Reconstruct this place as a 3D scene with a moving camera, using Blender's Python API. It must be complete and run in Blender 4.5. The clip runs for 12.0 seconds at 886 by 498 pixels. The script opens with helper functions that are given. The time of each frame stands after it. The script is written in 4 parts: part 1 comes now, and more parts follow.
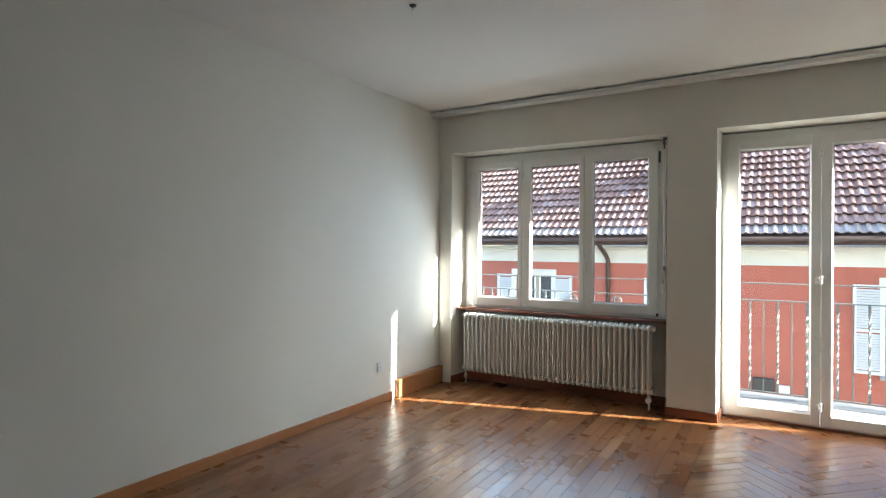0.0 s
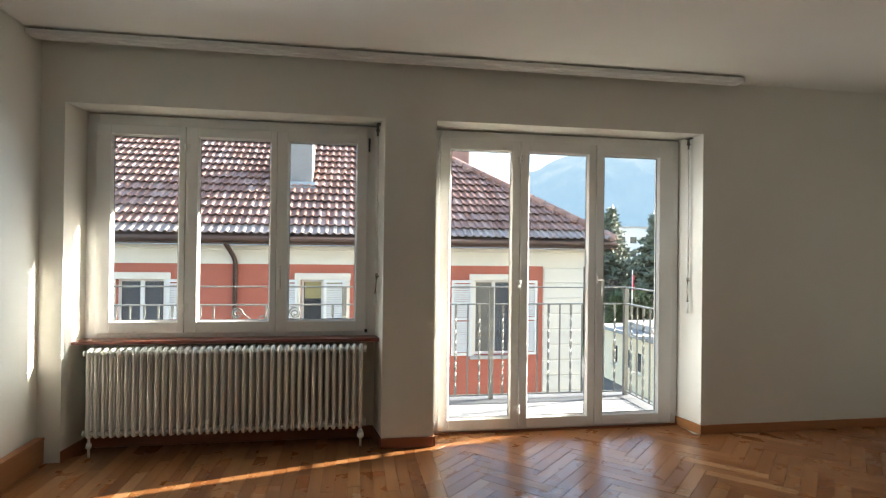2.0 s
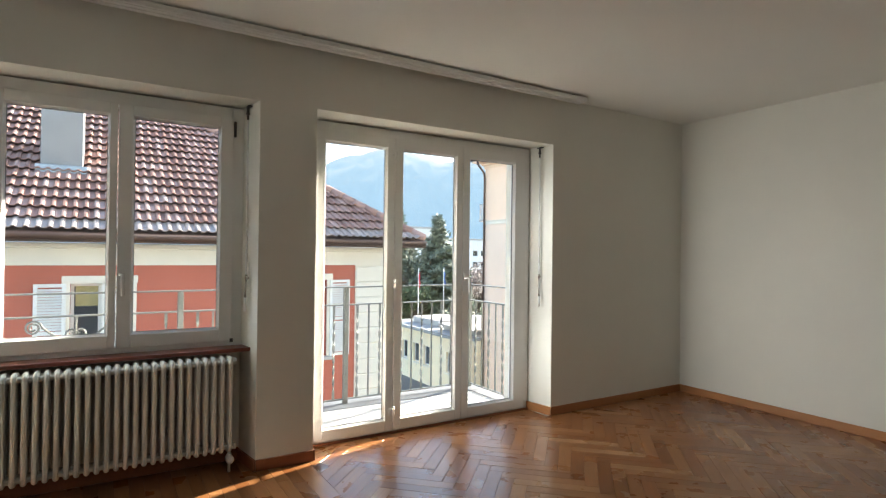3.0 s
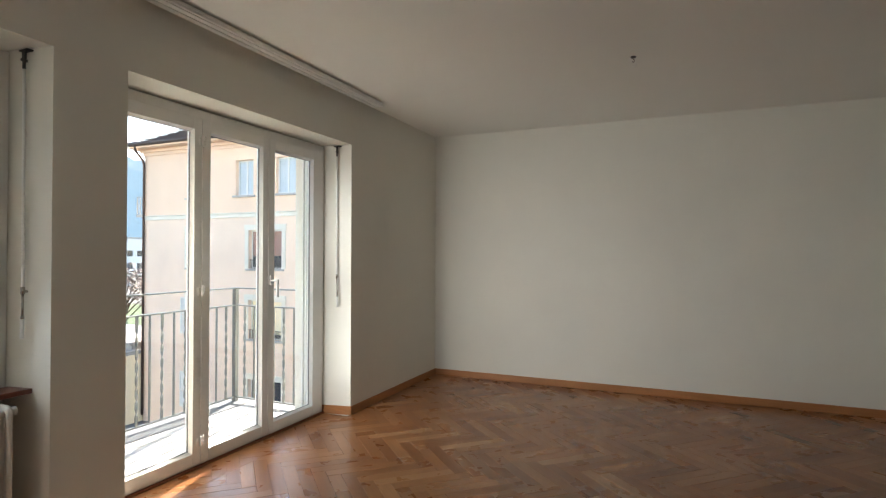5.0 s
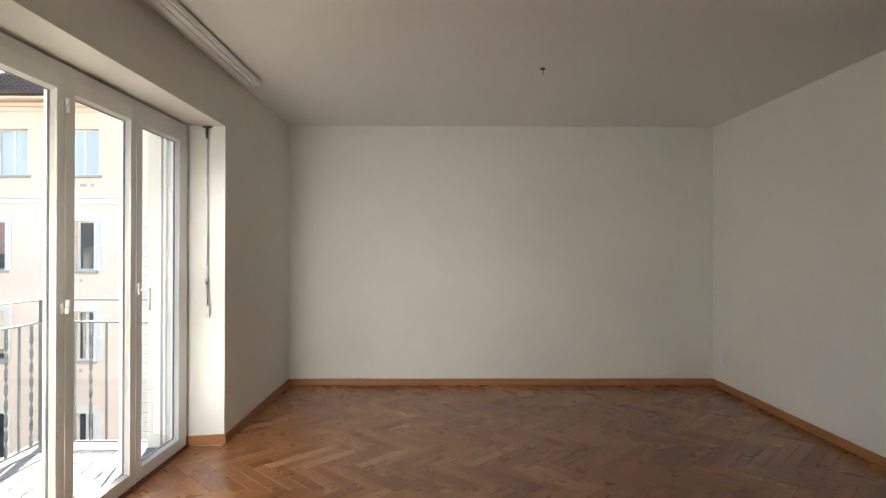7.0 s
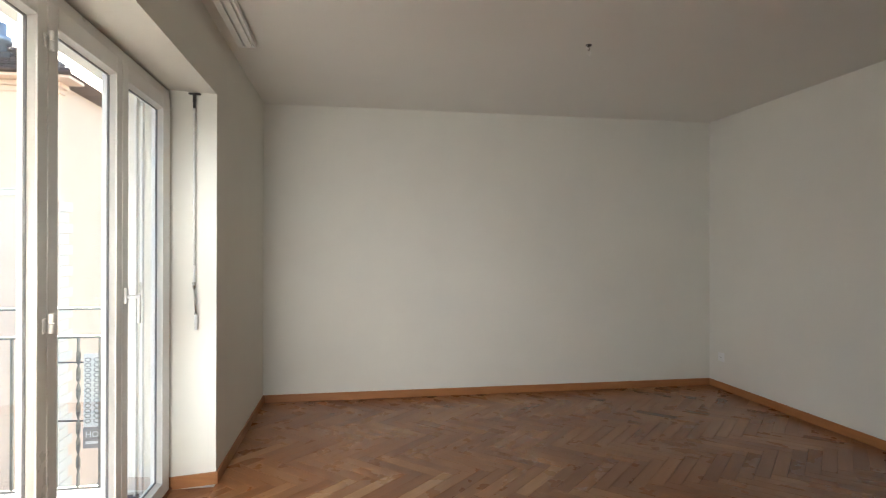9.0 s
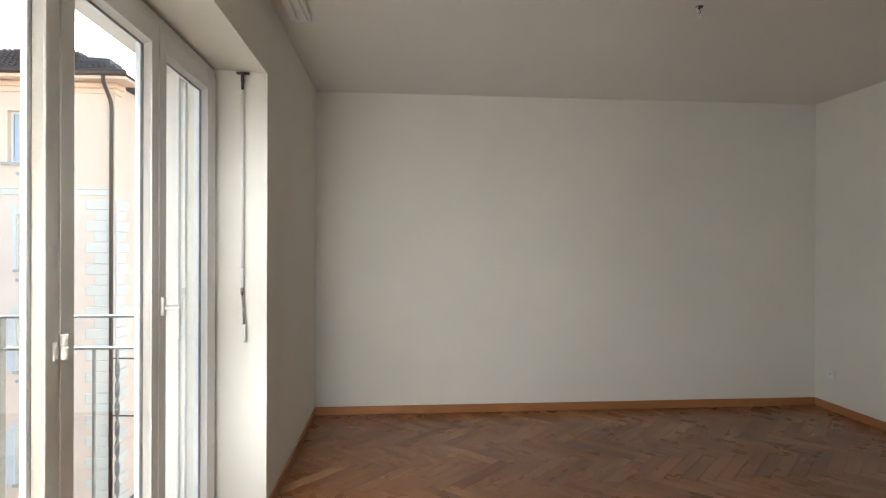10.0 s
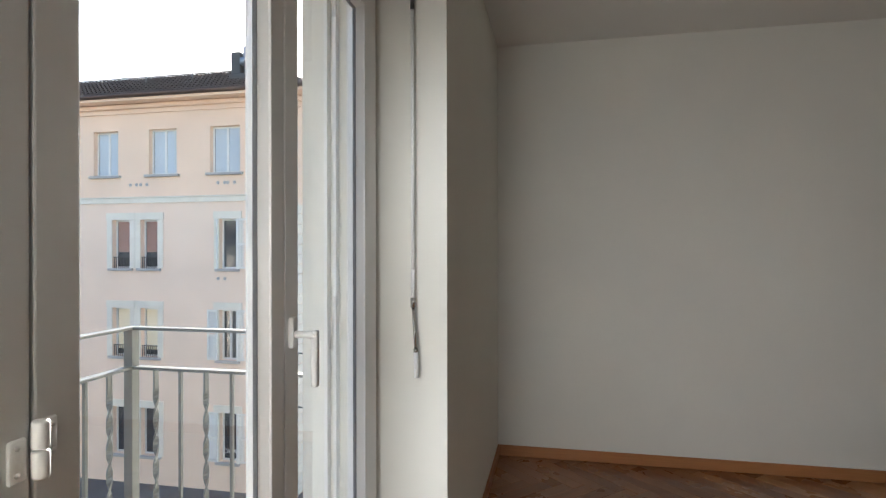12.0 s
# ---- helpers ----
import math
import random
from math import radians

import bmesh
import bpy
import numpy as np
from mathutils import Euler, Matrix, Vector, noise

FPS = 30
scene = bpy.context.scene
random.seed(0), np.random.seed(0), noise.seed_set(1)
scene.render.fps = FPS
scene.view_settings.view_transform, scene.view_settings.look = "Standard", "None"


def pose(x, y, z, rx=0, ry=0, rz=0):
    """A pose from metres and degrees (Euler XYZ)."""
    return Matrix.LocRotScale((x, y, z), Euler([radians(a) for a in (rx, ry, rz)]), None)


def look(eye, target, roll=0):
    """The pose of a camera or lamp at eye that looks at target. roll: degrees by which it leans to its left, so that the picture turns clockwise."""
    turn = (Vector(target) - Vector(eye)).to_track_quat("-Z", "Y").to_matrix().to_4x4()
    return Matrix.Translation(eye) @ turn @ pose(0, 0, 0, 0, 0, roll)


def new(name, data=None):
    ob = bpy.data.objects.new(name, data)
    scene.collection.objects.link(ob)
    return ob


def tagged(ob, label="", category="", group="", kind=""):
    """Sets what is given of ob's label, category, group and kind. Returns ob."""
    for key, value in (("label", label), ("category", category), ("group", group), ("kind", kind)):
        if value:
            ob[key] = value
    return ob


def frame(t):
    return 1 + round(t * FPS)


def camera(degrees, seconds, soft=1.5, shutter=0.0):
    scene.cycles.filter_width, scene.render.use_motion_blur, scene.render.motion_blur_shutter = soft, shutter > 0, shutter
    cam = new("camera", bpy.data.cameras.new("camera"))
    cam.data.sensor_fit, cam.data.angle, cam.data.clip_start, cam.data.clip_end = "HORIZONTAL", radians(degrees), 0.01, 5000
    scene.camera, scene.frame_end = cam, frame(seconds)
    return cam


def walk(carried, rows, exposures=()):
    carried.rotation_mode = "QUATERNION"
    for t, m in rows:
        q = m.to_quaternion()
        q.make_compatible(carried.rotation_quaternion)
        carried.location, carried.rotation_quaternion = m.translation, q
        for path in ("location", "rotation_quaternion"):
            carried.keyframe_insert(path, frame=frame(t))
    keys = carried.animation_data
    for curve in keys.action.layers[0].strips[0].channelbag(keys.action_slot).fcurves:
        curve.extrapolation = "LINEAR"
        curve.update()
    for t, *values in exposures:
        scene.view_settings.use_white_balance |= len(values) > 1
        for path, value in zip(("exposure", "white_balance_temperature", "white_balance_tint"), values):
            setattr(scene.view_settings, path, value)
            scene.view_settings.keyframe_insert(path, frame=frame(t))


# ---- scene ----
cam = camera(77.4, 12.0, soft=1.2)
PATH = [
    (0, (2.957, -4.798, 1.33), (1.918, -3.088, 1.335), 0.4),
    (0.5, (2.72, -4.536, 1.329), (1.993, -2.673, 1.34), 0.5),
    (1, (2.511, -4.211, 1.314), (2.118, -2.251, 1.328), 0.6),
    (1.5, (2.261, -3.998, 1.343), (2.227, -1.998, 1.349), 0.6),
    (2, (1.967, -3.868, 1.372), (2.287, -1.894, 1.382), 0.7),
    (2.5, (1.641, -3.675, 1.361), (2.359, -1.809, 1.372), 0.7),
    (3, (1.359, -3.525, 1.364), (2.404, -1.82, 1.379), 0.7),
    (3.5, (1.064, -3.353, 1.359), (2.392, -1.857, 1.387), 0.5),
    (5.5, (0.578, -2.315, 1.369), (2.492, -1.733, 1.382), 0.2),
    (6, (0.594, -2.032, 1.388), (2.558, -1.656, 1.4), 0.2),
    (6.5, (0.582, -1.792, 1.367), (2.573, -1.612, 1.383), 0.1),
    (7, (0.585, -1.541, 1.395), (2.585, -1.561, 1.403), 0.1),
    (9, (1.166, -0.792, 1.378), (3.14, -1.116, 1.383), 0.1),
    (9.5, (1.435, -0.713, 1.379), (3.413, -1.005, 1.382), 0.1),
    (10, (1.67, -0.67, 1.395), (3.663, -0.838, 1.393), 0.2),
    (10.5, (1.904, -0.598, 1.38), (3.904, -0.625, 1.384), 0.3),
    (11, (2.143, -0.514, 1.392), (4.141, -0.414, 1.388), 0.4),
    (11.5, (2.4, -0.464, 1.362), (4.387, -0.241, 1.36), 0.3),
    (12, (2.687, -0.378, 1.361), (4.647, 0.022, 1.362), -0.1),
]
STOPS = [
    (0.0, 2.92, 5900, 7), (0.5, 2.70, 6000, 7), (1.0, 2.60, 6200, 8), (1.5, 2.56, 6500, 9), (3.5, 2.60, 6450, 9), (5.5, 2.68, 6500, 11),
    (7.0, 2.88, 6500, 12), (9.5, 2.86, 6400, 12), (10.5, 2.50, 6300, 12), (11.0, 2.28, 6200, 12), (12.0, 2.06, 6200, 13)]
walk(cam, [(t, look(eye, target, roll)) for t, eye, target, roll in PATH], STOPS)

# ---- light of the world ----
SUN_WAY = Vector((1.0, 0.288, 0.345)).normalized()
world = bpy.data.worlds.new("world")
scene.world = world
world.use_nodes = True
wn = world.node_tree.nodes
sky = wn.new("ShaderNodeTexSky")
sky.sky_type, sky.sun_disc = "NISHITA", False
sky.sun_elevation, sky.sun_rotation = math.asin(SUN_WAY.z), math.atan2(SUN_WAY.x, SUN_WAY.y)
sky.altitude, sky.air_density, sky.dust_density = 300, 1.0, 1.2
wn["Background"].inputs[1].default_value = 0.12
world.node_tree.links.new(sky.outputs[0], wn["Background"].inputs[0])

sun = new("sun", bpy.data.lights.new("sun", "SUN"))
sun.data.energy, sun.data.angle, sun.data.color = 5.0, radians(0.53), (1.0, 0.93, 0.82)
sun.matrix_world = look(SUN_WAY * 50, (0, 0, 0))

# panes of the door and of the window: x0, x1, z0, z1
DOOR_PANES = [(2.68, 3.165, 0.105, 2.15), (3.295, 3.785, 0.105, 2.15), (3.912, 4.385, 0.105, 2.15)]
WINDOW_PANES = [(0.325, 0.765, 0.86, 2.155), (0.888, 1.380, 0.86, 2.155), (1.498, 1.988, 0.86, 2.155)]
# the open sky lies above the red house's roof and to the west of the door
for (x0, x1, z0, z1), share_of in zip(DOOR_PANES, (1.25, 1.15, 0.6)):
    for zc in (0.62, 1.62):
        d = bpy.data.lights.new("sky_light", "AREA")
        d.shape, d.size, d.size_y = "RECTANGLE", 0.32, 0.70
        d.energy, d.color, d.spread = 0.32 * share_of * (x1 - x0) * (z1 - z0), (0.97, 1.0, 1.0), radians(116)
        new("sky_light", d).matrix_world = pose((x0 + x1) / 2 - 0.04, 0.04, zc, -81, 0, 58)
for x0, x1, z0, z1 in WINDOW_PANES:
    d = bpy.data.lights.new("sky_light", "AREA")
    d.shape, d.size, d.size_y = "RECTANGLE", x1 - x0, z1 - z0
    d.energy, d.color, d.spread = 1.15 * (x1 - x0) * (z1 - z0), (0.74, 0.88, 1.0), radians(150)
    new("sky_light", d).matrix_world = pose((x0 + x1) / 2, 0.055, (z0 + z1) / 2, -75, 0, 0)


# ---- materials ----
def nodes_of(name):
    m = bpy.data.materials.new(name)
    m.use_nodes = True
    nt = m.node_tree
    return m, nt, nt.nodes["Principled BSDF"]


def ramp(nt, fac, stops):
    r = nt.nodes.new("ShaderNodeValToRGB")
    el = r.color_ramp.elements
    while len(el) < len(stops):
        el.new(0.5)
    for e, (p, c) in zip(el, stops):
        e.position, e.color = p, (*c, 1)
    nt.links.new(fac, r.inputs[0])
    return r.outputs[0]


def noise_tex(nt, vec, scale, detail=4.0, rough=0.55):
    n = nt.nodes.new("ShaderNodeTexNoise")
    n.inputs["Scale"].default_value, n.inputs["Detail"].default_value, n.inputs["Roughness"].default_value = scale, detail, rough
    if vec is not None:
        nt.links.new(vec, n.inputs["Vector"])
    return n.outputs["Fac"]


def maths(nt, op, a, b=None):
    n = nt.nodes.new("ShaderNodeMath")
    n.operation = op
    for i, v in enumerate((a, b)):
        if v is None:
            continue
        if isinstance(v, (int, float)):
            n.inputs[i].default_value = v
        else:
            nt.links.new(v, n.inputs[i])
    return n.outputs[0]


def mixcol(nt, fac, a, b, mode="MIX"):
    n = nt.nodes.new("ShaderNodeMix")
    n.data_type, n.blend_type = "RGBA", mode
    for sock, v in ((n.inputs[0], fac), (n.inputs[6], a), (n.inputs[7], b)):
        if isinstance(v, (int, float)):
            sock.default_value = v
        elif isinstance(v, tuple):
            sock.default_value = (*v, 1)
        else:
            nt.links.new(v, sock)
    return n.outputs[2]


def bump(nt, bsdf, height, strength, distance=0.002):
    b = nt.nodes.new("ShaderNodeBump")
    b.inputs["Strength"].default_value, b.inputs["Distance"].default_value = strength, distance
    nt.links.new(height, b.inputs["Height"])
    nt.links.new(b.outputs[0], bsdf.inputs["Normal"])


def mapped(nt, source="Object", scale=(1, 1, 1), offset=None):
    tc = nt.nodes.new("ShaderNodeTexCoord")
    mp = nt.nodes.new("ShaderNodeMapping")
    mp.inputs["Scale"].default_value = scale
    nt.links.new(tc.outputs[source], mp.inputs["Vector"])
    if offset is not None:
        nt.links.new(offset, mp.inputs["Location"])
    return mp.outputs[0]


def piece_random(nt):
    """A random number for each piece, be it an object of its own or an island of a joined mesh."""
    oi = nt.nodes.new("ShaderNodeObjectInfo")
    ge = nt.nodes.new("ShaderNodeNewGeometry")
    return maths(nt, "FRACT", maths(nt, "ADD", oi.outputs["Random"], ge.outputs["Random Per Island"]))


def paint(name, col, rough=0.5, vary=0.06, scale=2.0, grain=180.0, bumps=0.15, metal=0.0, dist=0.001, spec=0.5):
    m, nt, b = nodes_of(name)
    v = mapped(nt)
    big = noise_tex(nt, v, scale, 5)
    fine = noise_tex(nt, v, grain, 3)
    dark = tuple(c * (1 - vary) for c in col)
    light = tuple(min(1, c * (1 + vary)) for c in col)
    nt.links.new(ramp(nt, big, [(0.3, dark), (0.7, light)]), b.inputs["Base Color"])
    rr = ramp(nt, big, [(0.25, (max(0, rough - 0.06),) * 3), (0.75, (min(1, rough + 0.06),) * 3)])
    nt.links.new(rr, b.inputs["Roughness"])
    b.inputs["Metallic"].default_value = metal
    b.inputs["Specular IOR Level"].default_value = spec
    bump(nt, b, fine, bumps, dist)
    return m


def timber(name, stops, along=(3.0, 45.0, 45.0), rough=0.3, source="UV", coat=0.0, streak=0.5):
    """Planed and varnished wood: a plank-long figure, fine pores, each piece of its own tone."""
    m, nt, b = nodes_of(name)
    rnd = piece_random(nt)
    shift = nt.nodes.new("ShaderNodeCombineXYZ")
    for i, k in enumerate((37.0, 91.0, 53.0)):
        nt.links.new(maths(nt, "MULTIPLY", rnd, k), shift.inputs[i])
    v = mapped(nt, source, along, shift.outputs[0])
    v2 = mapped(nt, source, tuple(a * 0.22 for a in along), shift.outputs[0])
    v3 = mapped(nt, source, tuple(a * (0.8, 6, 6)[i] for i, a in enumerate(along)), shift.outputs[0])
    figure = noise_tex(nt, v2, 1.0, 3, 0.5)
    rings = maths(nt, "FRACT", maths(nt, "MULTIPLY", figure, 9.0))
    rings = maths(nt, "ABSOLUTE", maths(nt, "SUBTRACT", rings, 0.5))
    grain = noise_tex(nt, v, 1.0, 5, 0.6)
    pores = noise_tex(nt, v3, 1.0, 2, 0.5)
    tone = ramp(nt, rnd, stops)
    dark = mixcol(nt, 1.0, tone, (0.62, 0.56, 0.50), "MULTIPLY")
    f = maths(nt, "ADD", maths(nt, "MULTIPLY", grain, 0.75), maths(nt, "MULTIPLY", rings, 0.5))
    c = mixcol(nt, ramp(nt, f, [(0.42, (0, 0, 0)), (0.80, (streak,) * 3)]), tone, dark)
    c = mixcol(nt, ramp(nt, pores, [(0.58, (0, 0, 0)), (0.75, (0.35,) * 3)]), c, dark)
    nt.links.new(c, b.inputs["Base Color"])
    nt.links.new(ramp(nt, noise_tex(nt, mapped(nt, "Object", (1.5, 1.5, 1.5), shift.outputs[0]), 2.0, 4), [(0.3, (rough - 0.06,) * 3), (0.7, (rough + 0.08,) * 3)]), b.inputs["Roughness"])
    b.inputs["Coat Weight"].default_value = coat
    b.inputs["Coat Roughness"].default_value = 0.18
    bump(nt, b, maths(nt, "ADD", grain, maths(nt, "MULTIPLY", pores, 0.4)), 0.30, 0.0007)
    return m


M_WALL = paint("wall_paint", (0.768, 0.755, 0.687), 0.85, 0.035, 0.8, 130, 0.25, dist=0.0012, spec=0.25)
M_CEIL = paint("ceiling_paint", (0.765, 0.752, 0.705), 0.9, 0.02, 0.7, 110, 0.2, dist=0.001, spec=0.2)
M_OUTWALL = paint("outer_render", (0.72, 0.69, 0.55), 0.85, 0.05, 1.2, 90, 0.4, dist=0.002)
M_LACQUER = paint("white_lacquer", (0.80, 0.80, 0.775), 0.32, 0.02, 3.0, 260, 0.04)
M_RADIATOR = paint("radiator_enamel", (0.76, 0.75, 0.69), 0.33, 0.03, 6.0, 200, 0.05)
M_PLASTIC = paint("white_plastic", (0.80, 0.80, 0.78), 0.4, 0.02, 5.0, 300, 0.03)
M_STEEL = paint("nickel", (0.42, 0.40, 0.365), 0.20, 0.05, 20.0, 400, 0.05, metal=1.0)
M_DARK = paint("dark_metal", (0.06, 0.055, 0.05), 0.5, 0.2, 20.0, 300, 0.1)
M_SEAL = paint("black_seal", (0.20, 0.20, 0.20), 0.6, 0.1, 20.0, 300, 0.1)
M_GAP_SHADE = paint("deck_gap_shade", (0.03, 0.03, 0.032), 0.8, 0.1, 20.0, 300, 0.1)
M_IRON = paint("grey_painted_iron", (0.20, 0.205, 0.19), 0.42, 0.12, 8.0, 160, 0.2, metal=0.25)
M_DECK = paint("balcony_concrete", (0.17, 0.177, 0.187), 0.8, 0.12, 3.0, 90, 0.5, dist=0.003)
M_JOINT = paint("joint_dirt", (0.14, 0.058, 0.022), 0.9, 0.3, 20.0, 90, 0.3)
OAK = [(0.0, (0.195, 0.068, 0.020)), (0.2, (0.238, 0.090, 0.028)), (0.5, (0.270, 0.109, 0.036)), (0.8, (0.300, 0.129, 0.045)), (0.94, (0.335, 0.154, 0.059)), (1.0, (0.39, 0.205, 0.090))]
M_OAK = timber("oak_parquet", OAK, (3.0, 40.0, 40.0), 0.29, coat=0.10)
M_SKIRT = timber("oak_skirting", [(0.0, (0.37, 0.155, 0.052)), (1.0, (0.41, 0.18, 0.066))], (4.0, 60.0, 60.0), 0.4, "UV", streak=0.35)
# redder, darker copy of the skirting oak; shade by the windows is in its colour
M_SKIRT_SHADE = timber("shaded_red_skirting", [(0.0, (0.22, 0.070, 0.028)), (1.0, (0.25, 0.085, 0.036))], (4.0, 60.0, 60.0), 0.4, "UV", streak=0.35)
M_BOARD = timber("bleached_deck_board", [(0.0, (0.50, 0.49, 0.47)), (1.0, (0.60, 0.59, 0.57))], (3.0, 40.0, 40.0), 0.65, "UV", streak=0.4)
M_SILL = timber("stained_sill", [(0.0, (0.165, 0.040, 0.020)), (1.0, (0.185, 0.048, 0.024))], (4.0, 60.0, 60.0), 0.3, "UV", coat=0.3)


def glass_mat(name, tint=(0.97, 0.985, 0.98)):
    m, nt, b = nodes_of(name)
    b.inputs["Base Color"].default_value = (*tint, 1)
    b.inputs["Transmission Weight"].default_value = 1.0
    b.inputs["Roughness"].default_value = 0.0
    b.inputs["IOR"].default_value = 1.45
    return m


M_GLASS = glass_mat("window_glass")
M_FARGLASS = paint("far_window_glass", (0.045, 0.055, 0.065), 0.06, 0.3, 1.0, 5, 0.0, spec=0.9)
M_RED = paint("red_render", (0.46, 0.145, 0.098), 0.9, 0.08, 0.9, 40, 0.5, dist=0.004, spec=0.2)
M_WHITESTONE = paint("pale_render", (0.76, 0.70, 0.60), 0.85, 0.07, 1.5, 50, 0.4, dist=0.004, spec=0.2)
M_SHUTTER = paint("white_shutter", (0.74, 0.72, 0.68), 0.55, 0.05, 3.0, 120, 0.2)
M_YELLOW = paint("ochre_render", (0.86, 0.63, 0.47), 0.9, 0.06, 0.6, 40, 0.4, dist=0.004, spec=0.2)
M_BEIGE = paint("beige_render", (0.84, 0.65, 0.515), 0.9, 0.06, 0.6, 40, 0.4, dist=0.004, spec=0.2)
M_GREYSTONE = paint("grey_stone", (0.42, 0.40, 0.38), 0.85, 0.1, 2.0, 60, 0.4, dist=0.004)
M_CREAM = paint("cream_render", (0.86, 0.74, 0.53), 0.9, 0.06, 0.6, 40, 0.4, dist=0.004, spec=0.2)
M_FLATROOF = paint("gravel_roof", (0.33, 0.33, 0.32), 0.95, 0.2, 0.8, 30, 0.6, dist=0.01)
M_COPPER = paint("brown_gutter", (0.085, 0.050, 0.038), 0.45, 0.15, 4.0, 60, 0.2, metal=0.4)
M_ZINC = paint("zinc_sheet", (0.36, 0.39, 0.43), 0.4, 0.12, 3.0, 60, 0.2, metal=0.6)
M_BRICKCHIM = paint("chimney_render", (0.36, 0.215, 0.175), 0.9, 0.15, 3.0, 40, 0.4)
M_GREYCHIM = paint("grey_chimney_render", (0.30, 0.285, 0.27), 0.9, 0.12, 2.0, 40, 0.4)
# pale blue that paints the sky's reflection in the ochre house's top windows
M_SKY_REFLECTION = paint("painted_sky_reflection", (0.50, 0.55, 0.59), 0.5, 0.06, 1.0, 30, 0.1)
M_CURTAIN = paint("yellow_curtain", (0.40, 0.345, 0.17), 0.9, 0.15, 12.0, 60, 0.3)
M_ASPHALT = paint("asphalt", (0.15, 0.143, 0.136), 0.9, 0.2, 0.7, 60, 0.5, dist=0.006)
M_GRASS = paint("lawn", (0.07, 0.115, 0.028), 0.95, 0.3, 0.5, 30, 0.8, dist=0.03)
M_BARK = paint("bark", (0.10, 0.075, 0.055), 0.95, 0.3, 4.0, 30, 0.8, dist=0.02)
M_WHITEFAR = paint("far_white_render", (0.74, 0.74, 0.72), 0.9, 0.05, 0.1, 10, 0.1)
M_FLAGRED = paint("red_cloth", (0.60, 0.045, 0.05), 0.9, 0.1, 3.0, 60, 0.2)
M_FLAGBLUE = paint("blue_cloth", (0.06, 0.15, 0.45), 0.9, 0.1, 3.0, 60, 0.2)


def tile_mat(name, stops, rough=0.75):
    m, nt, b = nodes_of(name)
    rnd = piece_random(nt)
    c = ramp(nt, rnd, stops)
    spots = noise_tex(nt, mapped(nt), 14.0, 5)
    c = mixcol(nt, ramp(nt, spots, [(0.52, (0, 0, 0)), (0.70, (0.35,) * 3)]), c, (0.20, 0.17, 0.145))
    nt.links.new(c, b.inputs["Base Color"])
    b.inputs["Roughness"].default_value = rough
    bump(nt, b, noise_tex(nt, mapped(nt), 60.0, 3), 0.3, 0.003)
    return m


M_TILE = tile_mat("clay_roof_tile", [(0.0, (0.30, 0.155, 0.115)), (0.5, (0.385, 0.215, 0.165)), (0.9, (0.44, 0.275, 0.225)), (1.0, (0.48, 0.34, 0.29))], 0.8)
M_EAVETILE = tile_mat("bleached_eaves_tile", [(0.0, (0.40, 0.31, 0.27)), (1.0, (0.49, 0.40, 0.355))], 0.9)
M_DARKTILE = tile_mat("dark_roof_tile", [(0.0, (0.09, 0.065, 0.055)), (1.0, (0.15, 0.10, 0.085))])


def leaf_mat(name, a, b2):
    m, nt, b = nodes_of(name)
    nt.links.new(ramp(nt, piece_random(nt), [(0.0, a), (1.0, b2)]), b.inputs["Base Color"])
    b.inputs["Roughness"].default_value = 0.6
    return m


M_NEEDLE = leaf_mat("conifer_needles", (0.12, 0.145, 0.085), (0.23, 0.235, 0.155))
M_LEAF = leaf_mat("broad_leaves", (0.050, 0.085, 0.024), (0.13, 0.15, 0.05))
M_TWIG = leaf_mat("bare_twigs", (0.16, 0.11, 0.085), (0.30, 0.22, 0.18))


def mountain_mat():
    """Slopes of forest, bare rock and snow; kilometres of haze painted in as glow."""
    m, nt, b = nodes_of("painted_haze_mountain")
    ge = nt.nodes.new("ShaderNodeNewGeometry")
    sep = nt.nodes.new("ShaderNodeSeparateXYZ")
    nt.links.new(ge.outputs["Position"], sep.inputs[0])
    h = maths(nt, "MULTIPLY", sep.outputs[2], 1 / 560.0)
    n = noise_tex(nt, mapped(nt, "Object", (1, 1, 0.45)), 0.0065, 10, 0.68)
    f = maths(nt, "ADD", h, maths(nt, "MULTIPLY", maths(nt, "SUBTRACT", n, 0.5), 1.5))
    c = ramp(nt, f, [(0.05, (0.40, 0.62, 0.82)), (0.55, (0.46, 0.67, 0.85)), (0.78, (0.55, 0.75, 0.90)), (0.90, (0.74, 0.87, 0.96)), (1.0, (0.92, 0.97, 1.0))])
    # airlight is put into the emission, so the slopes glow by themselves
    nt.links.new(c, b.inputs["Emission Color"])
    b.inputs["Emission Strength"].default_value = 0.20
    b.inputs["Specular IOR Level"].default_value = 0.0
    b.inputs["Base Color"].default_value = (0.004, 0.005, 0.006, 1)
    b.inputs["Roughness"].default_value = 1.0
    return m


M_MOUNTAIN = mountain_mat()


# ---- building helpers ----
def mesh_of(name, bm, mat, smooth=False):
    bmesh.ops.recalc_face_normals(bm, faces=bm.faces)
    me = bpy.data.meshes.new(name)
    bm.to_mesh(me)
    bm.free()
    if smooth:
        me.shade_smooth()
    if mat:
        me.materials.append(mat)
    return me


def part(name, bm, mat, parent, label="", smooth=False):
    ob = new(name, mesh_of(name, bm, mat, smooth))
    ob.parent = parent
    return tagged(ob, label)


def share(name, me, parent, m=None, label=""):
    ob = new(name, me)
    ob.parent = parent
    if m is not None:
        ob.matrix_local = m
    return tagged(ob, label)


def structure(name, bm, mat, label="", category="", smooth=False):
    ob = new(name, mesh_of(name, bm, mat, smooth))
    return tagged(ob, label, category, kind="structure")


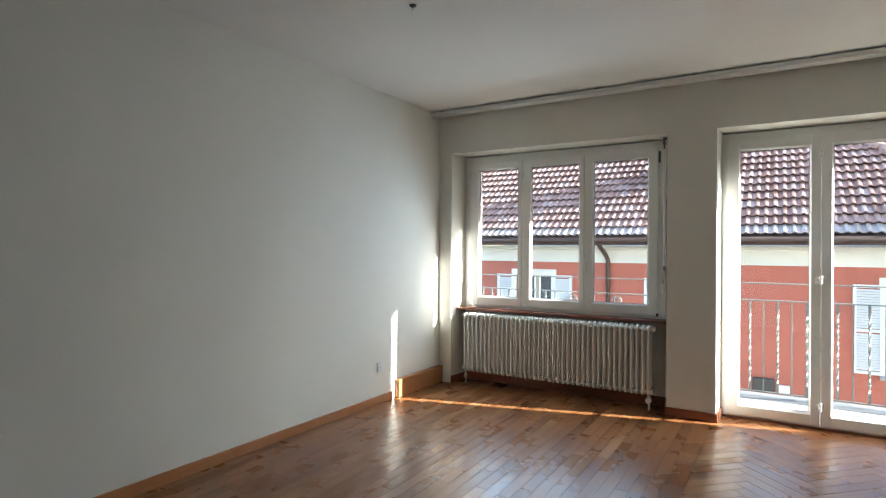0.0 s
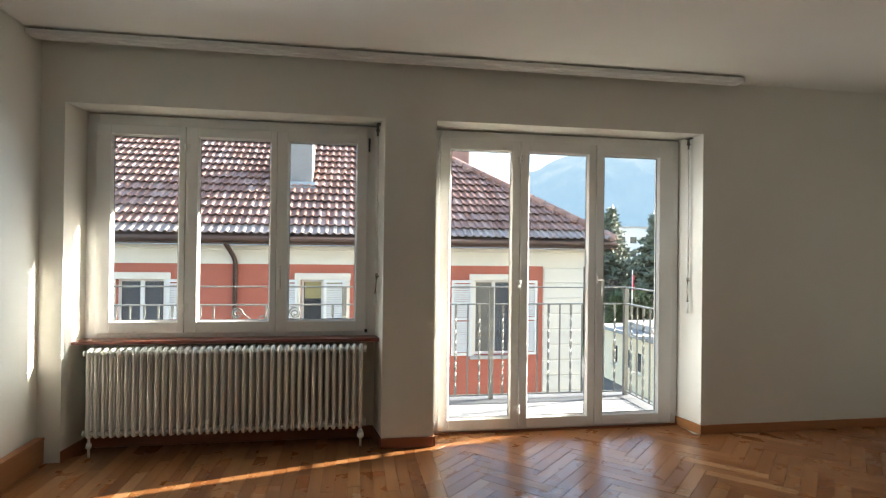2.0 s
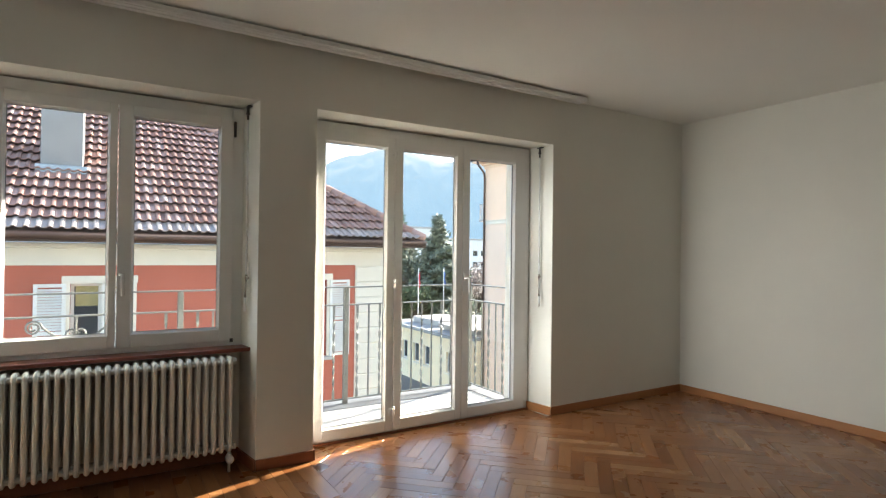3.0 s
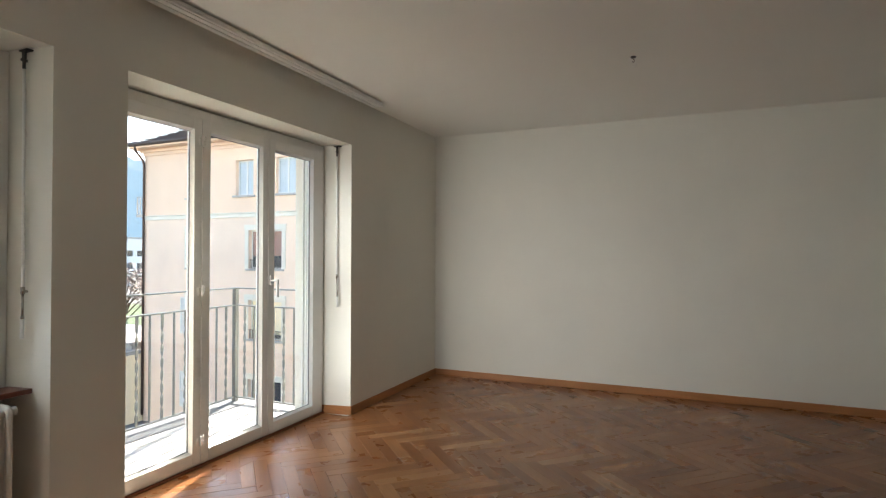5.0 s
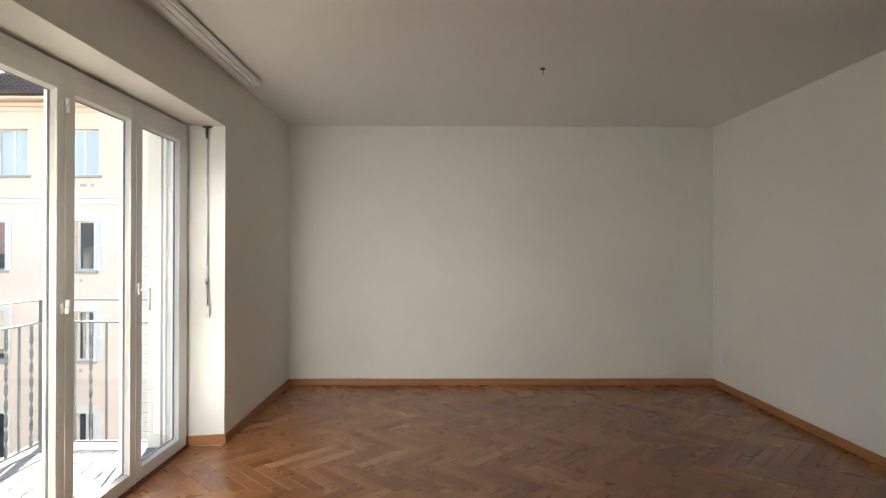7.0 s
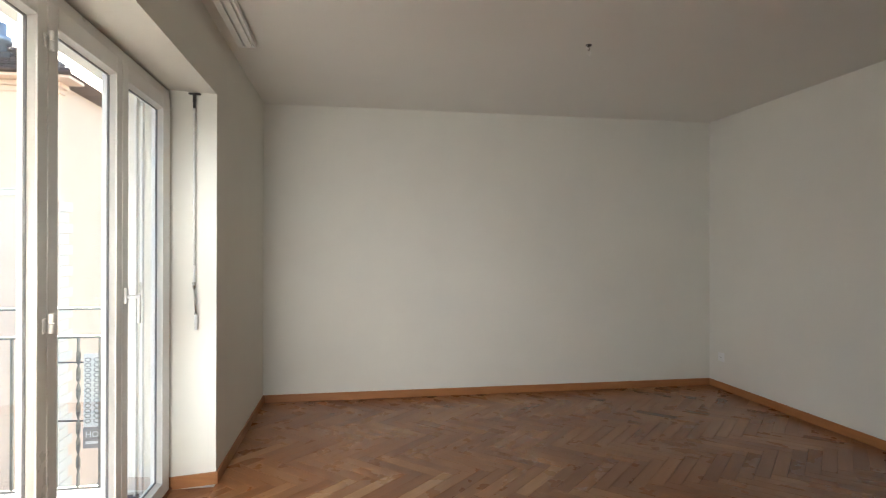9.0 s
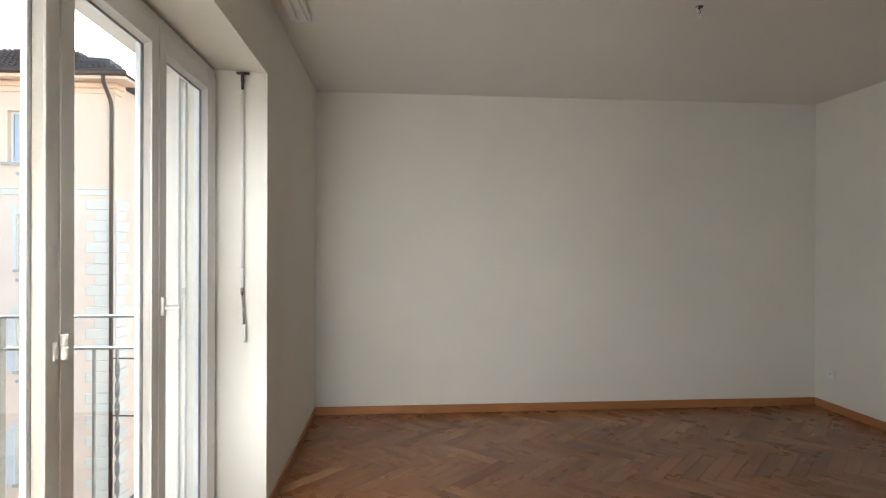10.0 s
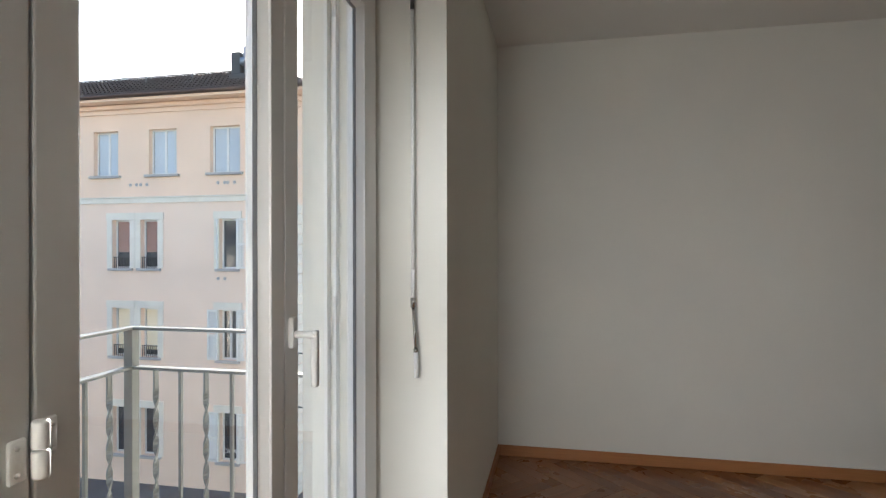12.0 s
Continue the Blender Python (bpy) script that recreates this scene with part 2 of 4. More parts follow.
def thing(name, label, category, at=(0, 0, 0), group="", kind=""):
    ob = new(name)
    ob.location = at
    ob.empty_display_size = 0.05
    return tagged(ob, label, category, group, kind)


def B():
    return bmesh.new()


def box(bm, x0, x1, y0, y1, z0, z1, bev=0.0, segs=1):
    r = bmesh.ops.create_cube(bm, size=1.0, matrix=Matrix.LocRotScale(((x0 + x1) / 2, (y0 + y1) / 2, (z0 + z1) / 2), None, (x1 - x0, y1 - y0, z1 - z0)))
    if bev:
        es = list({e for v in r["verts"] for e in v.link_edges})
        bmesh.ops.bevel(bm, geom=es, offset=bev, segments=segs, affect="EDGES", profile=0.6)
    return bm


def uv_along(bm, axis):
    """Lay the wood's figure along an axis, in metres."""
    uv = bm.loops.layers.uv.verify()
    o = [i for i in range(3) if i != axis]
    for f in bm.faces:
        for lp in f.loops:
            c = lp.vert.co
            lp[uv].uv = (c[axis], c[o[0]] + c[o[1]])
    return bm


def tube(bm, pts, r, n=10, caps=True):
    """A round bar swept along points; r is one radius or one for each point."""
    pts = [Vector(p) for p in pts]
    rs = r if isinstance(r, (list, tuple)) else [r] * len(pts)
    rings = []
    ref = None
    for i, p in enumerate(pts):
        d = (pts[min(i + 1, len(pts) - 1)] - pts[max(i - 1, 0)]).normalized()
        if ref is None:
            ref = Vector((1, 0, 0)) if abs(d.x) < 0.8 else Vector((0, 1, 0))
        u = (ref - d * ref.dot(d)).normalized()
        ref = u
        w = d.cross(u)
        rings.append([bm.verts.new(p + (u * math.cos(a) + w * math.sin(a)) * rs[i]) for a in [2 * math.pi * k / n for k in range(n)]])
    for a, b in zip(rings, rings[1:]):
        for k in range(n):
            bm.faces.new((a[k], a[(k + 1) % n], b[(k + 1) % n], b[k]))
    if caps:
        bm.faces.new(rings[0][::-1])
        bm.faces.new(rings[-1])
    return bm


def prism(bm, plan, z0, z1):
    lo = [bm.verts.new((x, y, z0)) for x, y in plan]
    hi = [bm.verts.new((x, y, z1)) for x, y in plan]
    n = len(plan)
    bm.faces.new(lo[::-1])
    bm.faces.new(hi)
    for i in range(n):
        bm.faces.new((lo[i], lo[(i + 1) % n], hi[(i + 1) % n], hi[i]))
    return bm


def facade(bm, u0, u1, z0, z1, holes, depth):
    """A wall in u and z with its face at w = 0 and thickness depth behind it, pierced by holes (u0, u1, z0, z1). Local x is u, local y is w."""
    us = sorted({u0, u1, *[h[0] for h in holes], *[h[1] for h in holes]})
    zs = sorted({z0, z1, *[h[2] for h in holes], *[h[3] for h in holes]})

    def solid(i, j):
        if not (0 <= i < len(us) - 1 and 0 <= j < len(zs) - 1):
            return False
        cu, cz = (us[i] + us[i + 1]) / 2, (zs[j] + zs[j + 1]) / 2
        return not any(h[0] < cu < h[1] and h[2] < cz < h[3] for h in holes)

    vs = {}

    def V(i, w, j):
        if (i, w, j) not in vs:
            vs[i, w, j] = bm.verts.new((us[i], depth if w else 0.0, zs[j]))
        return vs[i, w, j]

    for i in range(len(us) - 1):
        for j in range(len(zs) - 1):
            if not solid(i, j):
                continue
            for w in (0, 1):
                bm.faces.new((V(i, w, j), V(i + 1, w, j), V(i + 1, w, j + 1), V(i, w, j + 1)))
            for a, b, c in (((i, j), (i, j + 1), (i - 1, j)), ((i + 1, j), (i + 1, j + 1), (i + 1, j)), ((i, j), (i + 1, j), (i, j - 1)), ((i, j + 1), (i + 1, j + 1), (i, j + 1))):
                if not solid(*c):
                    bm.faces.new((V(a[0], 0, a[1]), V(b[0], 0, b[1]), V(b[0], 1, b[1]), V(a[0], 1, a[1])))
    return bm


# ---- the shell of the two joined rooms ----
CEIL, HEAD = 2.70, 2.30
W_IN, D_IN = (0.14, 2.175), (2.54, 4.61)      # openings at the room's face of the wall
W_FR, D_FR = (0.165, 2.130), (2.555, 4.560)   # at the window frames
bm = B()
prism(bm, [(-0.25, 0), (W_IN[0], 0), (W_FR[0], 0.272), (W_FR[0], 0.322), (0.225, 0.322), (0.225, 0.5), (-0.25, 0.5)], -0.1, CEIL)
prism(bm, [(W_IN[1], 0), (D_IN[0], 0), (D_FR[0], 0.272), (D_FR[0], 0.322), (2.60, 0.322), (2.60, 0.5), (2.07, 0.5), (2.07, 0.322), (W_FR[1], 0.322), (W_FR[1], 0.272)], -0.1, CEIL)
prism(bm, [(D_IN[1], 0), (6.5, 0), (6.5, 0.5), (4.50, 0.5), (4.50, 0.322), (D_FR[1], 0.322), (D_FR[1], 0.272)], -0.1, CEIL)
prism(bm, [(W_IN[0], 0), (W_IN[1], 0), (W_FR[1], 0.272), (W_FR[1], 0.322), (W_FR[0], 0.322), (W_FR[0], 0.272)], HEAD, CEIL)
prism(bm, [(D_IN[0], 0), (D_IN[1], 0), (D_FR[1], 0.272), (D_FR[1], 0.322), (D_FR[0], 0.322), (D_FR[0], 0.272)], HEAD, CEIL)
box(bm, 0.225, 2.07, 0.322, 0.5, 2.26, CEIL)
box(bm, 2.60, 4.50, 0.322, 0.5, 2.26, CEIL)
box(bm, W_FR[0], W_FR[1], 0.272, 0.5, -0.1, 0.742)
structure("wall_north", bm, M_WALL, "white painted plaster wall with a window niche and balcony door", "wall")
structure("wall_west", box(B(), -0.25, 0.0, -6.2, 0.0, -0.1, CEIL), M_WALL, "plain white painted plaster wall", "wall")
structure("wall_east", box(B(), 6.35, 6.5, -4.6, 0.0, -0.1, CEIL), M_WALL, "plain white painted plaster wall", "wall")
bm = B()
prism(bm, [(3.9, -4.43), (6.35, -4.43), (6.35, -4.6), (4.05, -4.6), (4.05, -6.2), (3.9, -6.2)], -0.1, CEIL)
structure("wall_south", bm, M_WALL, "plain white painted plaster wall", "wall")
structure("wall_rear", box(B(), 0.0, 3.9, -6.2, -6.0, -0.1, CEIL), M_WALL, "plain white painted plaster wall", "wall")
structure("ceiling", box(B(), -0.25, 6.5, -6.2, 0.5, CEIL, 2.85), M_CEIL, "white painted plaster ceiling", "ceiling")


# ---- skirting ----
def skirting(name, x0, x1, y0, y1, h=0.07, mat=M_SKIRT):
    bm = box(B(), x0, x1, y0, y1, 0.0, h, 0.003)
    uv_along(bm, 0 if x1 - x0 > y1 - y0 else 1)
    ob = new(name, mesh_of(name, bm, mat))
    return tagged(ob, "reddish oak skirting board along the wall", "baseboard", kind="structure")


skirting("baseboard", D_IN[1] + 0.0, 6.338, -0.012, 0.0)
skirting("baseboard", W_IN[1], D_IN[0], -0.014, 0.0, 0.07, M_SKIRT_SHADE)
skirting("baseboard", 6.338, 6.35, -4.43, 0.0)
skirting("baseboard", 3.9, 6.338, -4.43, -4.418)
skirting("baseboard", 0.0, 0.014, -6.0, -0.80)
skirting("baseboard", W_FR[0] + 0.004, W_FR[1] - 0.004, 0.260, 0.272, 0.08, M_SKIRT_SHADE)
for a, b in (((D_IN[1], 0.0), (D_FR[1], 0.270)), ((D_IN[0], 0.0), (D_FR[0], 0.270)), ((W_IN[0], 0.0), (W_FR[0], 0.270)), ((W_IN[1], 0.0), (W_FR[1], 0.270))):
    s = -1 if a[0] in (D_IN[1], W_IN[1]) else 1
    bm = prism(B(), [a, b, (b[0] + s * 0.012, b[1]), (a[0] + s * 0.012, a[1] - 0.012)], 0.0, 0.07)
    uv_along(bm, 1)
    tagged(new("baseboard", mesh_of("baseboard", bm, M_SKIRT if a == (D_IN[1], 0.0) else M_SKIRT_SHADE)), "oak skirting board in the reveal", "baseboard", kind="structure")

# a raised wooden pipe cover in the corner by the window
cover = thing("pipe_cover", "orange-brown wooden pipe cover on the floor in the corner", "pipe cover", (0.0, -0.75, 0))
for nm, q in (("front_board", (0.030, 0.050, 0.0, 0.745, 0.004, 0.150)), ("top_board", (0.0, 0.053, -0.002, 0.747, 0.150, 0.166))):
    part(nm, uv_along(box(B(), *q, 0.002), 1), M_SKIRT, cover)
part("end_block", uv_along(box(B(), 0.0, 0.029, 0.0, 0.018, 0.004, 0.149, 0.003), 2), M_SKIRT, cover)


# ---- window and balcony door ----
def leaf(name, parent, x0, x1, z0, z1, pane, label=""):
    """One glazed leaf: four members round a pane, sloping beads, black seal, glass."""
    px0, px1, pz0, pz1 = pane
    y0, y1 = 0.203, 0.268
    bm = B()
    for q in ((x0, px0, z0, z1), (px1, x1, z0, z1), (px0, px1, z0, pz0), (px0, px1, pz1, z1)):
        box(bm, q[0], q[1], y0, y1, q[2], q[3], 0.0035, 2)
    lf = part(name, bm, M_LACQUER, parent, label)
    bm = B()
    for yy, yg, s in ((y0 + 0.006, 0.231, 1), (y1 - 0.006, 0.241, 1)):
        out = [(px0, pz0), (px1, pz0), (px1, pz1), (px0, pz1)]
        inn = [(px0 + 0.012, pz0 + 0.012), (px1 - 0.012, pz0 + 0.012), (px1 - 0.012, pz1 - 0.012), (px0 + 0.012, pz1 - 0.012)]
        for i in range(4):
            j = (i + 1) % 4
            vs = [bm.verts.new((p[0], y, p[1])) for p, y in ((out[i], yy), (out[j], yy), (inn[j], yg), (inn[i], yg))]
            bm.faces.new(vs)
    part("glazing_bead", bm, M_LACQUER, lf)
    bm = B()
    for q in ((px0 + 0.009, px0 + 0.0135, pz0 + 0.009, pz1 - 0.009), (px1 - 0.0135, px1 - 0.009, pz0 + 0.009, pz1 - 0.009), (px0 + 0.0135, px1 - 0.0135, pz0 + 0.009, pz0 + 0.0135), (px0 + 0.0135, px1 - 0.0135, pz1 - 0.0135, pz1 - 0.009)):
        box(bm, q[0], q[1], 0.2295, 0.2425, q[2], q[3])
    part("seal", bm, M_SEAL, lf)
    g = part("pane", box(B(), px0 + 0.008, px1 - 0.008, 0.234, 0.238, pz0 + 0.008, pz1 - 0.008), M_GLASS, lf)
    g.visible_shadow = False
    return lf


def fixed_frame(parent, xa, xb, zb, zt, ix0, ix1, iz0, iz1):
    bm = B()
    for q in ((xa, ix0, zb, zt), (ix1, xb, zb, zt), (ix0, ix1, iz1, zt), (ix0, ix1, zb, iz0)):
        box(bm, q[0], q[1], 0.226, 0.30, q[2], q[3], 0.003, 2)
    return part("window_frame", bm, M_LACQUER, parent)


def barrel_hinge(parent, x, z, s=1.0):
    bm = B()
    for zz in (z - 0.041 * s, z + 0.001):
        tube(bm, [(x, 0.191, zz), (x, 0.191, zz + 0.003), (x, 0.191, zz + 0.037 * s), (x, 0.191, zz + 0.040 * s)], [0.008, 0.0098, 0.0098, 0.008], 14)
    box(bm, x - 0.034, x - 0.010, 0.197, 0.203, z - 0.040 * s, z + 0.022 * s, 0.003)
    box(bm, x + 0.010, x + 0.030, 0.197, 0.203, z - 0.020 * s, z + 0.040 * s, 0.003)
    for dx, dz in ((-0.024, -0.028), (-0.024, 0.010), (0.021, -0.010), (0.021, 0.028)):
        tube(bm, [(x + dx, 0.1975, z + dz * s), (x + dx, 0.1955, z + dz * s)], 0.0035, 8)
    return part("hinge", bm, M_PLASTIC, parent, "white enamelled barrel hinge", True)


def lever(parent, x, z, flip=1):
    base = part("handle", box(B(), x - 0.013, x + 0.013, 0.190, 0.203, z - 0.032, z + 0.040, 0.005, 2), M_PLASTIC, parent, "white lever handle")
    bm = tube(B(), [(x, 0.195, z), (x, 0.168, z), (x + 0.002 * flip, 0.152, z), (x + 0.008 * flip, 0.146, z - 0.004)], 0.0085, 10)
    box(bm, x + 0.000, x + 0.020, 0.139, 0.153, z - 0.122, z + 0.009, 0.005, 2)
    part("lever", bm, M_PLASTIC, base, "", True)
    return base


door = thing("door_1", "white lacquered three-leaf glazed balcony door, closed", "balcony door", (0, 0.022, 0), kind="structure")
fixed_frame(door, D_FR[0], D_FR[1], 0.0, 2.290, 2.612, 4.488, 0.035, 2.222)
DL = [(2.604, 3.2245), (3.2295, 3.8425), (3.8475, 4.497)]
leaves = [leaf("door_leaf", door, a, b, 0.028, 2.228, p) for (a, b), p in zip(DL, DOOR_PANES)]
for z in (0.175, 1.128, 2.085):
    barrel_hinge(leaves[1], 3.227, z, 0.82)
lever(leaves[2], 3.872, 1.165)
bm = B()
for xx in (2.592, 4.512):
    for zz in (0.06, 2.17):
        box(bm, xx - 0.005, xx + 0.005, 0.212, 0.226, zz - 0.04, zz + 0.03, 0.002)
part("corner_hinge", bm, M_PLASTIC, door)
# dark brown paints in the shadow line between door frame and floor
part("threshold", uv_along(box(B(), D_FR[0], D_FR[1], 0.205, 0.226, 0.0, 0.014, 0.003), 0), M_SKIRT_SHADE, door, "threshold strip, coloured dark brown for the shadow line under the door")
bm = B()
for q in ((2.601, 2.632), (4.468, 4.499)):
    box(bm, q[0], q[1], 0.34, 0.352, -0.02, 2.259)
    box(bm, q[0], q[1], 0.372, 0.384, -0.02, 2.259)
part("shutter_guide", bm, M_LACQUER, door, "white aluminium roller shutter guide")

win = thing("window_1", "white lacquered three-leaf window above the radiator, closed", "window", (0, 0.022, 0), kind="structure")
fixed_frame(win, W_FR[0], W_FR[1], 0.745, 2.290, 0.240, 2.055, 0.790, 2.215)
WL = [(0.232, 0.8025), (0.8075, 1.4195), (1.4245, 2.063)]
wleaves = [leaf("window_leaf", win, a, b, 0.783, 2.222, p) for (a, b), p in zip(WL, WINDOW_PANES)]
for z in (0.955, 2.07):
    barrel_hinge(wleaves[1], 0.805, z, 0.8)
lever(wleaves[2], 1.445, 1.215)
bm = box(B(), 2.068, 2.082, 0.208, 0.226, 2.10, 2.20, 0.002)
part("stay", bm, M_DARK, win, "dark metal tilt stay")
bm = box(B(), 2.055, 2.075, 0.196, 0.203, 0.775, 0.80, 0.002)
part("stop", bm, M_DARK, win)
sill = uv_along(box(B(), W_IN[0] - 0.001, W_IN[1] + 0.001, 0.100, 0.248, 0.728, 0.752, 0.006, 2), 0)
tagged(new("window_sill", mesh_of("window_sill", sill, M_SILL)), "dark reddish-brown stained wooden window sill board", "window sill", kind="structure")


def crank(x, y, ztop, zj, zend, side):
    c = thing("shutter_crank", "cream roller shutter crank rod hanging on the reveal", "shutter crank", (x, y, zend))
    o = Vector((x, y, zend))

    def L(*p):
        return [Vector(q) - o for q in p]
    bm = box(B(), -0.006, 0.022, -0.032, 0.032, ztop - zend + 0.012, ztop - zend + 0.02, 0.002)
    tube(bm, L((x, y, ztop + 0.015), (x, y, ztop - 0.03)), 0.009, 10)
    tube(bm, L((x - 0.012, y, ztop - 0.030), (x + 0.012, y, ztop - 0.030)), 0.007, 8)
    tube(bm, L((x, y, ztop - 0.035), (x, y, ztop - 0.07)), 0.007, 10)
    part("gear", bm, M_DARK, c, "dark metal universal joint", True)
    part("rod", tube(B(), L((x, y, ztop - 0.06), (x + 0.004 * side, y, zj + 0.09)), 0.0065, 8), M_LACQUER, c, "", True)
    part("sleeve", tube(B(), L((x + 0.004 * side, y, zj + 0.12), (x + 0.004 * side, y, zj + 0.02)), 0.0075, 8), M_PLASTIC, c, "", True)
    bm = tube(B(), L((x + 0.004 * side, y, zj + 0.022), (x + 0.004 * side, y, zj - 0.012)), 0.009, 10)
    tube(bm, L((x + 0.004 * side, y, zj), (x + 0.022, y, zj)), 0.006, 8)
    tube(bm, L((x + 0.004 * side, y, zj - 0.01), (x - 0.004, y - 0.012, zend + 0.09)), 0.0055, 8)
    tube(bm, L((x - 0.003, y - 0.011, zend + 0.10), (x - 0.004, y - 0.012, zend + 0.085)), 0.0085, 8)
    part("crank_arm", bm, M_STEEL, c, "chromed crank arm", True)
    part("grip", tube(B(), L((x - 0.004, y - 0.012, zend + 0.088), (x - 0.006, y - 0.015, zend)), 0.0085, 10), M_PLASTIC, c, "", True)
    return c


crank(4.558, 0.112, 2.268, 1.17, 0.915, 1)
crank(2.130, 0.135, 2.268, 1.19, 0.98, 1)

# ---- curtain rail on the ceiling ----
rail = thing("curtain_rail", "long white two-track curtain rail under the ceiling", "curtain rail", (0, 0, 0))
for q in ((-0.190, -0.176), (-0.165, -0.128), (-0.117, -0.080)):
    part("rail_profile", box(B(), 0.002, 4.80, q[0], q[1], 2.658, 2.676, 0.002), M_LACQUER, rail)
part("rail_back", box(B(), 0.002, 4.80, -0.190, -0.080, 2.676, 2.688), M_LACQUER, rail)
part("end_cap", box(B(), 4.80, 4.815, -0.190, -0.080, 2.655, 2.688, 0.003), M_LACQUER, rail)
for i in range(7):
    part("spacer", box(B(), 0.1 + i * 0.76, 0.14 + i * 0.76, -0.165, -0.10, 2.688, CEIL), M_DARK, rail)
part("glide_hook", tube(B(), [(4.72, -0.122, 2.664), (4.72, -0.122, 2.645), (4.726, -0.122, 2.638)], 0.003, 6), M_PLASTIC, rail)


# ---- ceiling hooks and sockets ----
def ceiling_hook(x, y):
    h = thing("ceiling_hook", "small dark ceiling hook with bare lamp wires", "ceiling hook", (x, y, CEIL), group="ceiling hooks")
    part("rose", tube(B(), [(0, 0, 0), (0, 0, -0.006), (0, 0, -0.010)], [0.020, 0.018, 0.008], 14), M_DARK, h, "", True)
    hook = [(0, 0, -0.008), (0, 0, -0.016)] + [(0.010 * math.sin(a), 0, -0.026 + 0.010 * math.cos(a)) for a in [k * 0.45 for k in range(1, 10)]]
    part("hook", tube(B(), hook, 0.0028, 6), M_STEEL, h, "", True)
    w = [(-0.016, 0.0, -0.005), (-0.022, 0.003, -0.020), (-0.010, 0.005, -0.033), (0.010, 0.004, -0.029), (0.023, 0.002, -0.037), (0.022, 0.0, -0.055), (0.006, -0.003, -0.069), (-0.008, -0.003, -0.064)]
    part("wire", tube(B(), w, 0.003, 6), M_PLASTIC, h, "pale curled lamp wire", True)
    h.rotation_euler = (0, 0, radians(-60))
    return h


ceiling_hook(4.52, -2.29)
ceiling_hook(1.20, -2.25)


def socket(m):
    s = thing("wall_socket", "white flush wall socket low on the wall", "wall socket", group="wall sockets")
    s.matrix_world = m
    part("plate", box(B(), -0.042, 0.042, -0.011, 0.0, -0.042, 0.042, 0.004, 2), M_PLASTIC, s)
    bm = B()
    for dx, dz in ((-0.010, 0.0), (0.010, 0.0), (0.0, -0.006)):
        tube(bm, [(dx, -0.0112, dz), (dx, -0.013, dz)], 0.003, 8)
    part("contact_holes", bm, M_DARK, s)
    part("insert", box(B(), -0.026, 0.026, -0.0125, -0.011, -0.026, 0.026, 0.001), M_PLASTIC, s)
    return s


socket(pose(0.0, -0.975, 0.315, 0, 0, 90))
socket(pose(6.16, -4.43, 0.32, 0, 0, 180))

# ---- column radiator ----
RX0, PITCH, NSEC = 0.262, 0.0459, 39
rad = thing("radiator", "cream enamelled steel column radiator under the window", "radiator", (RX0, 0.09, 0.14))
bm = B()
for yy in (-0.058, 0.0, 0.058):
    tube(bm, [(0, yy, 0.028), (0, yy, 0.532)], 0.0125, 10, False)
for zz, up in ((0.532, 1), (0.028, -1)):
    arch = [(0, -0.058, zz), (0, -0.055, zz + up * 0.016), (0, -0.044, zz + up * 0.024), (0, -0.02, zz + up * 0.026), (0, 0.02, zz + up * 0.026), (0, 0.044, zz + up * 0.024), (0, 0.055, zz + up * 0.016), (0, 0.058, zz)]
    tube(bm, arch, [0.0125, 0.0135, 0.015, 0.016, 0.016, 0.015, 0.0135, 0.0125], 8, False)
    for yy in (-0.030, 0.030):
        tube(bm, [(-PITCH / 2, yy, zz + up * 0.008), (PITCH / 2, yy, zz + up * 0.008)], 0.016, 10, False)
sec = mesh_of("section", bm, M_RADIATOR, True)
for i in range(NSEC):
    share("section", sec, rad, pose((i + 0.5) * PITCH, 0, 0))
for xx in (-0.008, NSEC * PITCH + 0.008):
    for zz in (0.540, 0.020):
        for yy in (-0.030, 0.030):
            part("plug", tube(B(), [(xx - 0.008, yy, zz), (xx + 0.008, yy, zz)], 0.019, 12), M_RADIATOR, rad, "", True)
L = NSEC * PITCH
bm = tube(B(), [(L - 0.02, -0.03, 0.012), (L - 0.02, -0.03, -0.135)], 0.0085, 10)
tube(bm, [(L - 0.02, -0.075, -0.052), (L - 0.02, -0.06, -0.052), (L - 0.02, -0.01, -0.052)], [0.020, 0.024, 0.022], 14)
tube(bm, [(L - 0.02, -0.03, -0.02), (L - 0.02, -0.03, -0.04)], 0.014, 6)
part("valve", bm, M_PLASTIC, rad, "white thermostatic valve", True)
bm = tube(B(), [(0.02, -0.03, 0.012), (0.02, -0.03, -0.135)], 0.0085, 10)
tube(bm, [(0.02, -0.03, -0.045), (0.02, -0.03, -0.075)], 0.017, 8)
tube(bm, [(0.02, -0.055, -0.06), (0.02, -0.02, -0.06)], 0.010, 8)
part("return_pipe", bm, M_PLASTIC, rad, "", True)
for xx in (0.35, L - 0.35):
    for zz in (0.44, 0.10):
        part("wall_bracket", box(B(), xx - 0.012, xx + 0.012, 0.05, 0.181, zz, zz + 0.03), M_RADIATOR, rad)

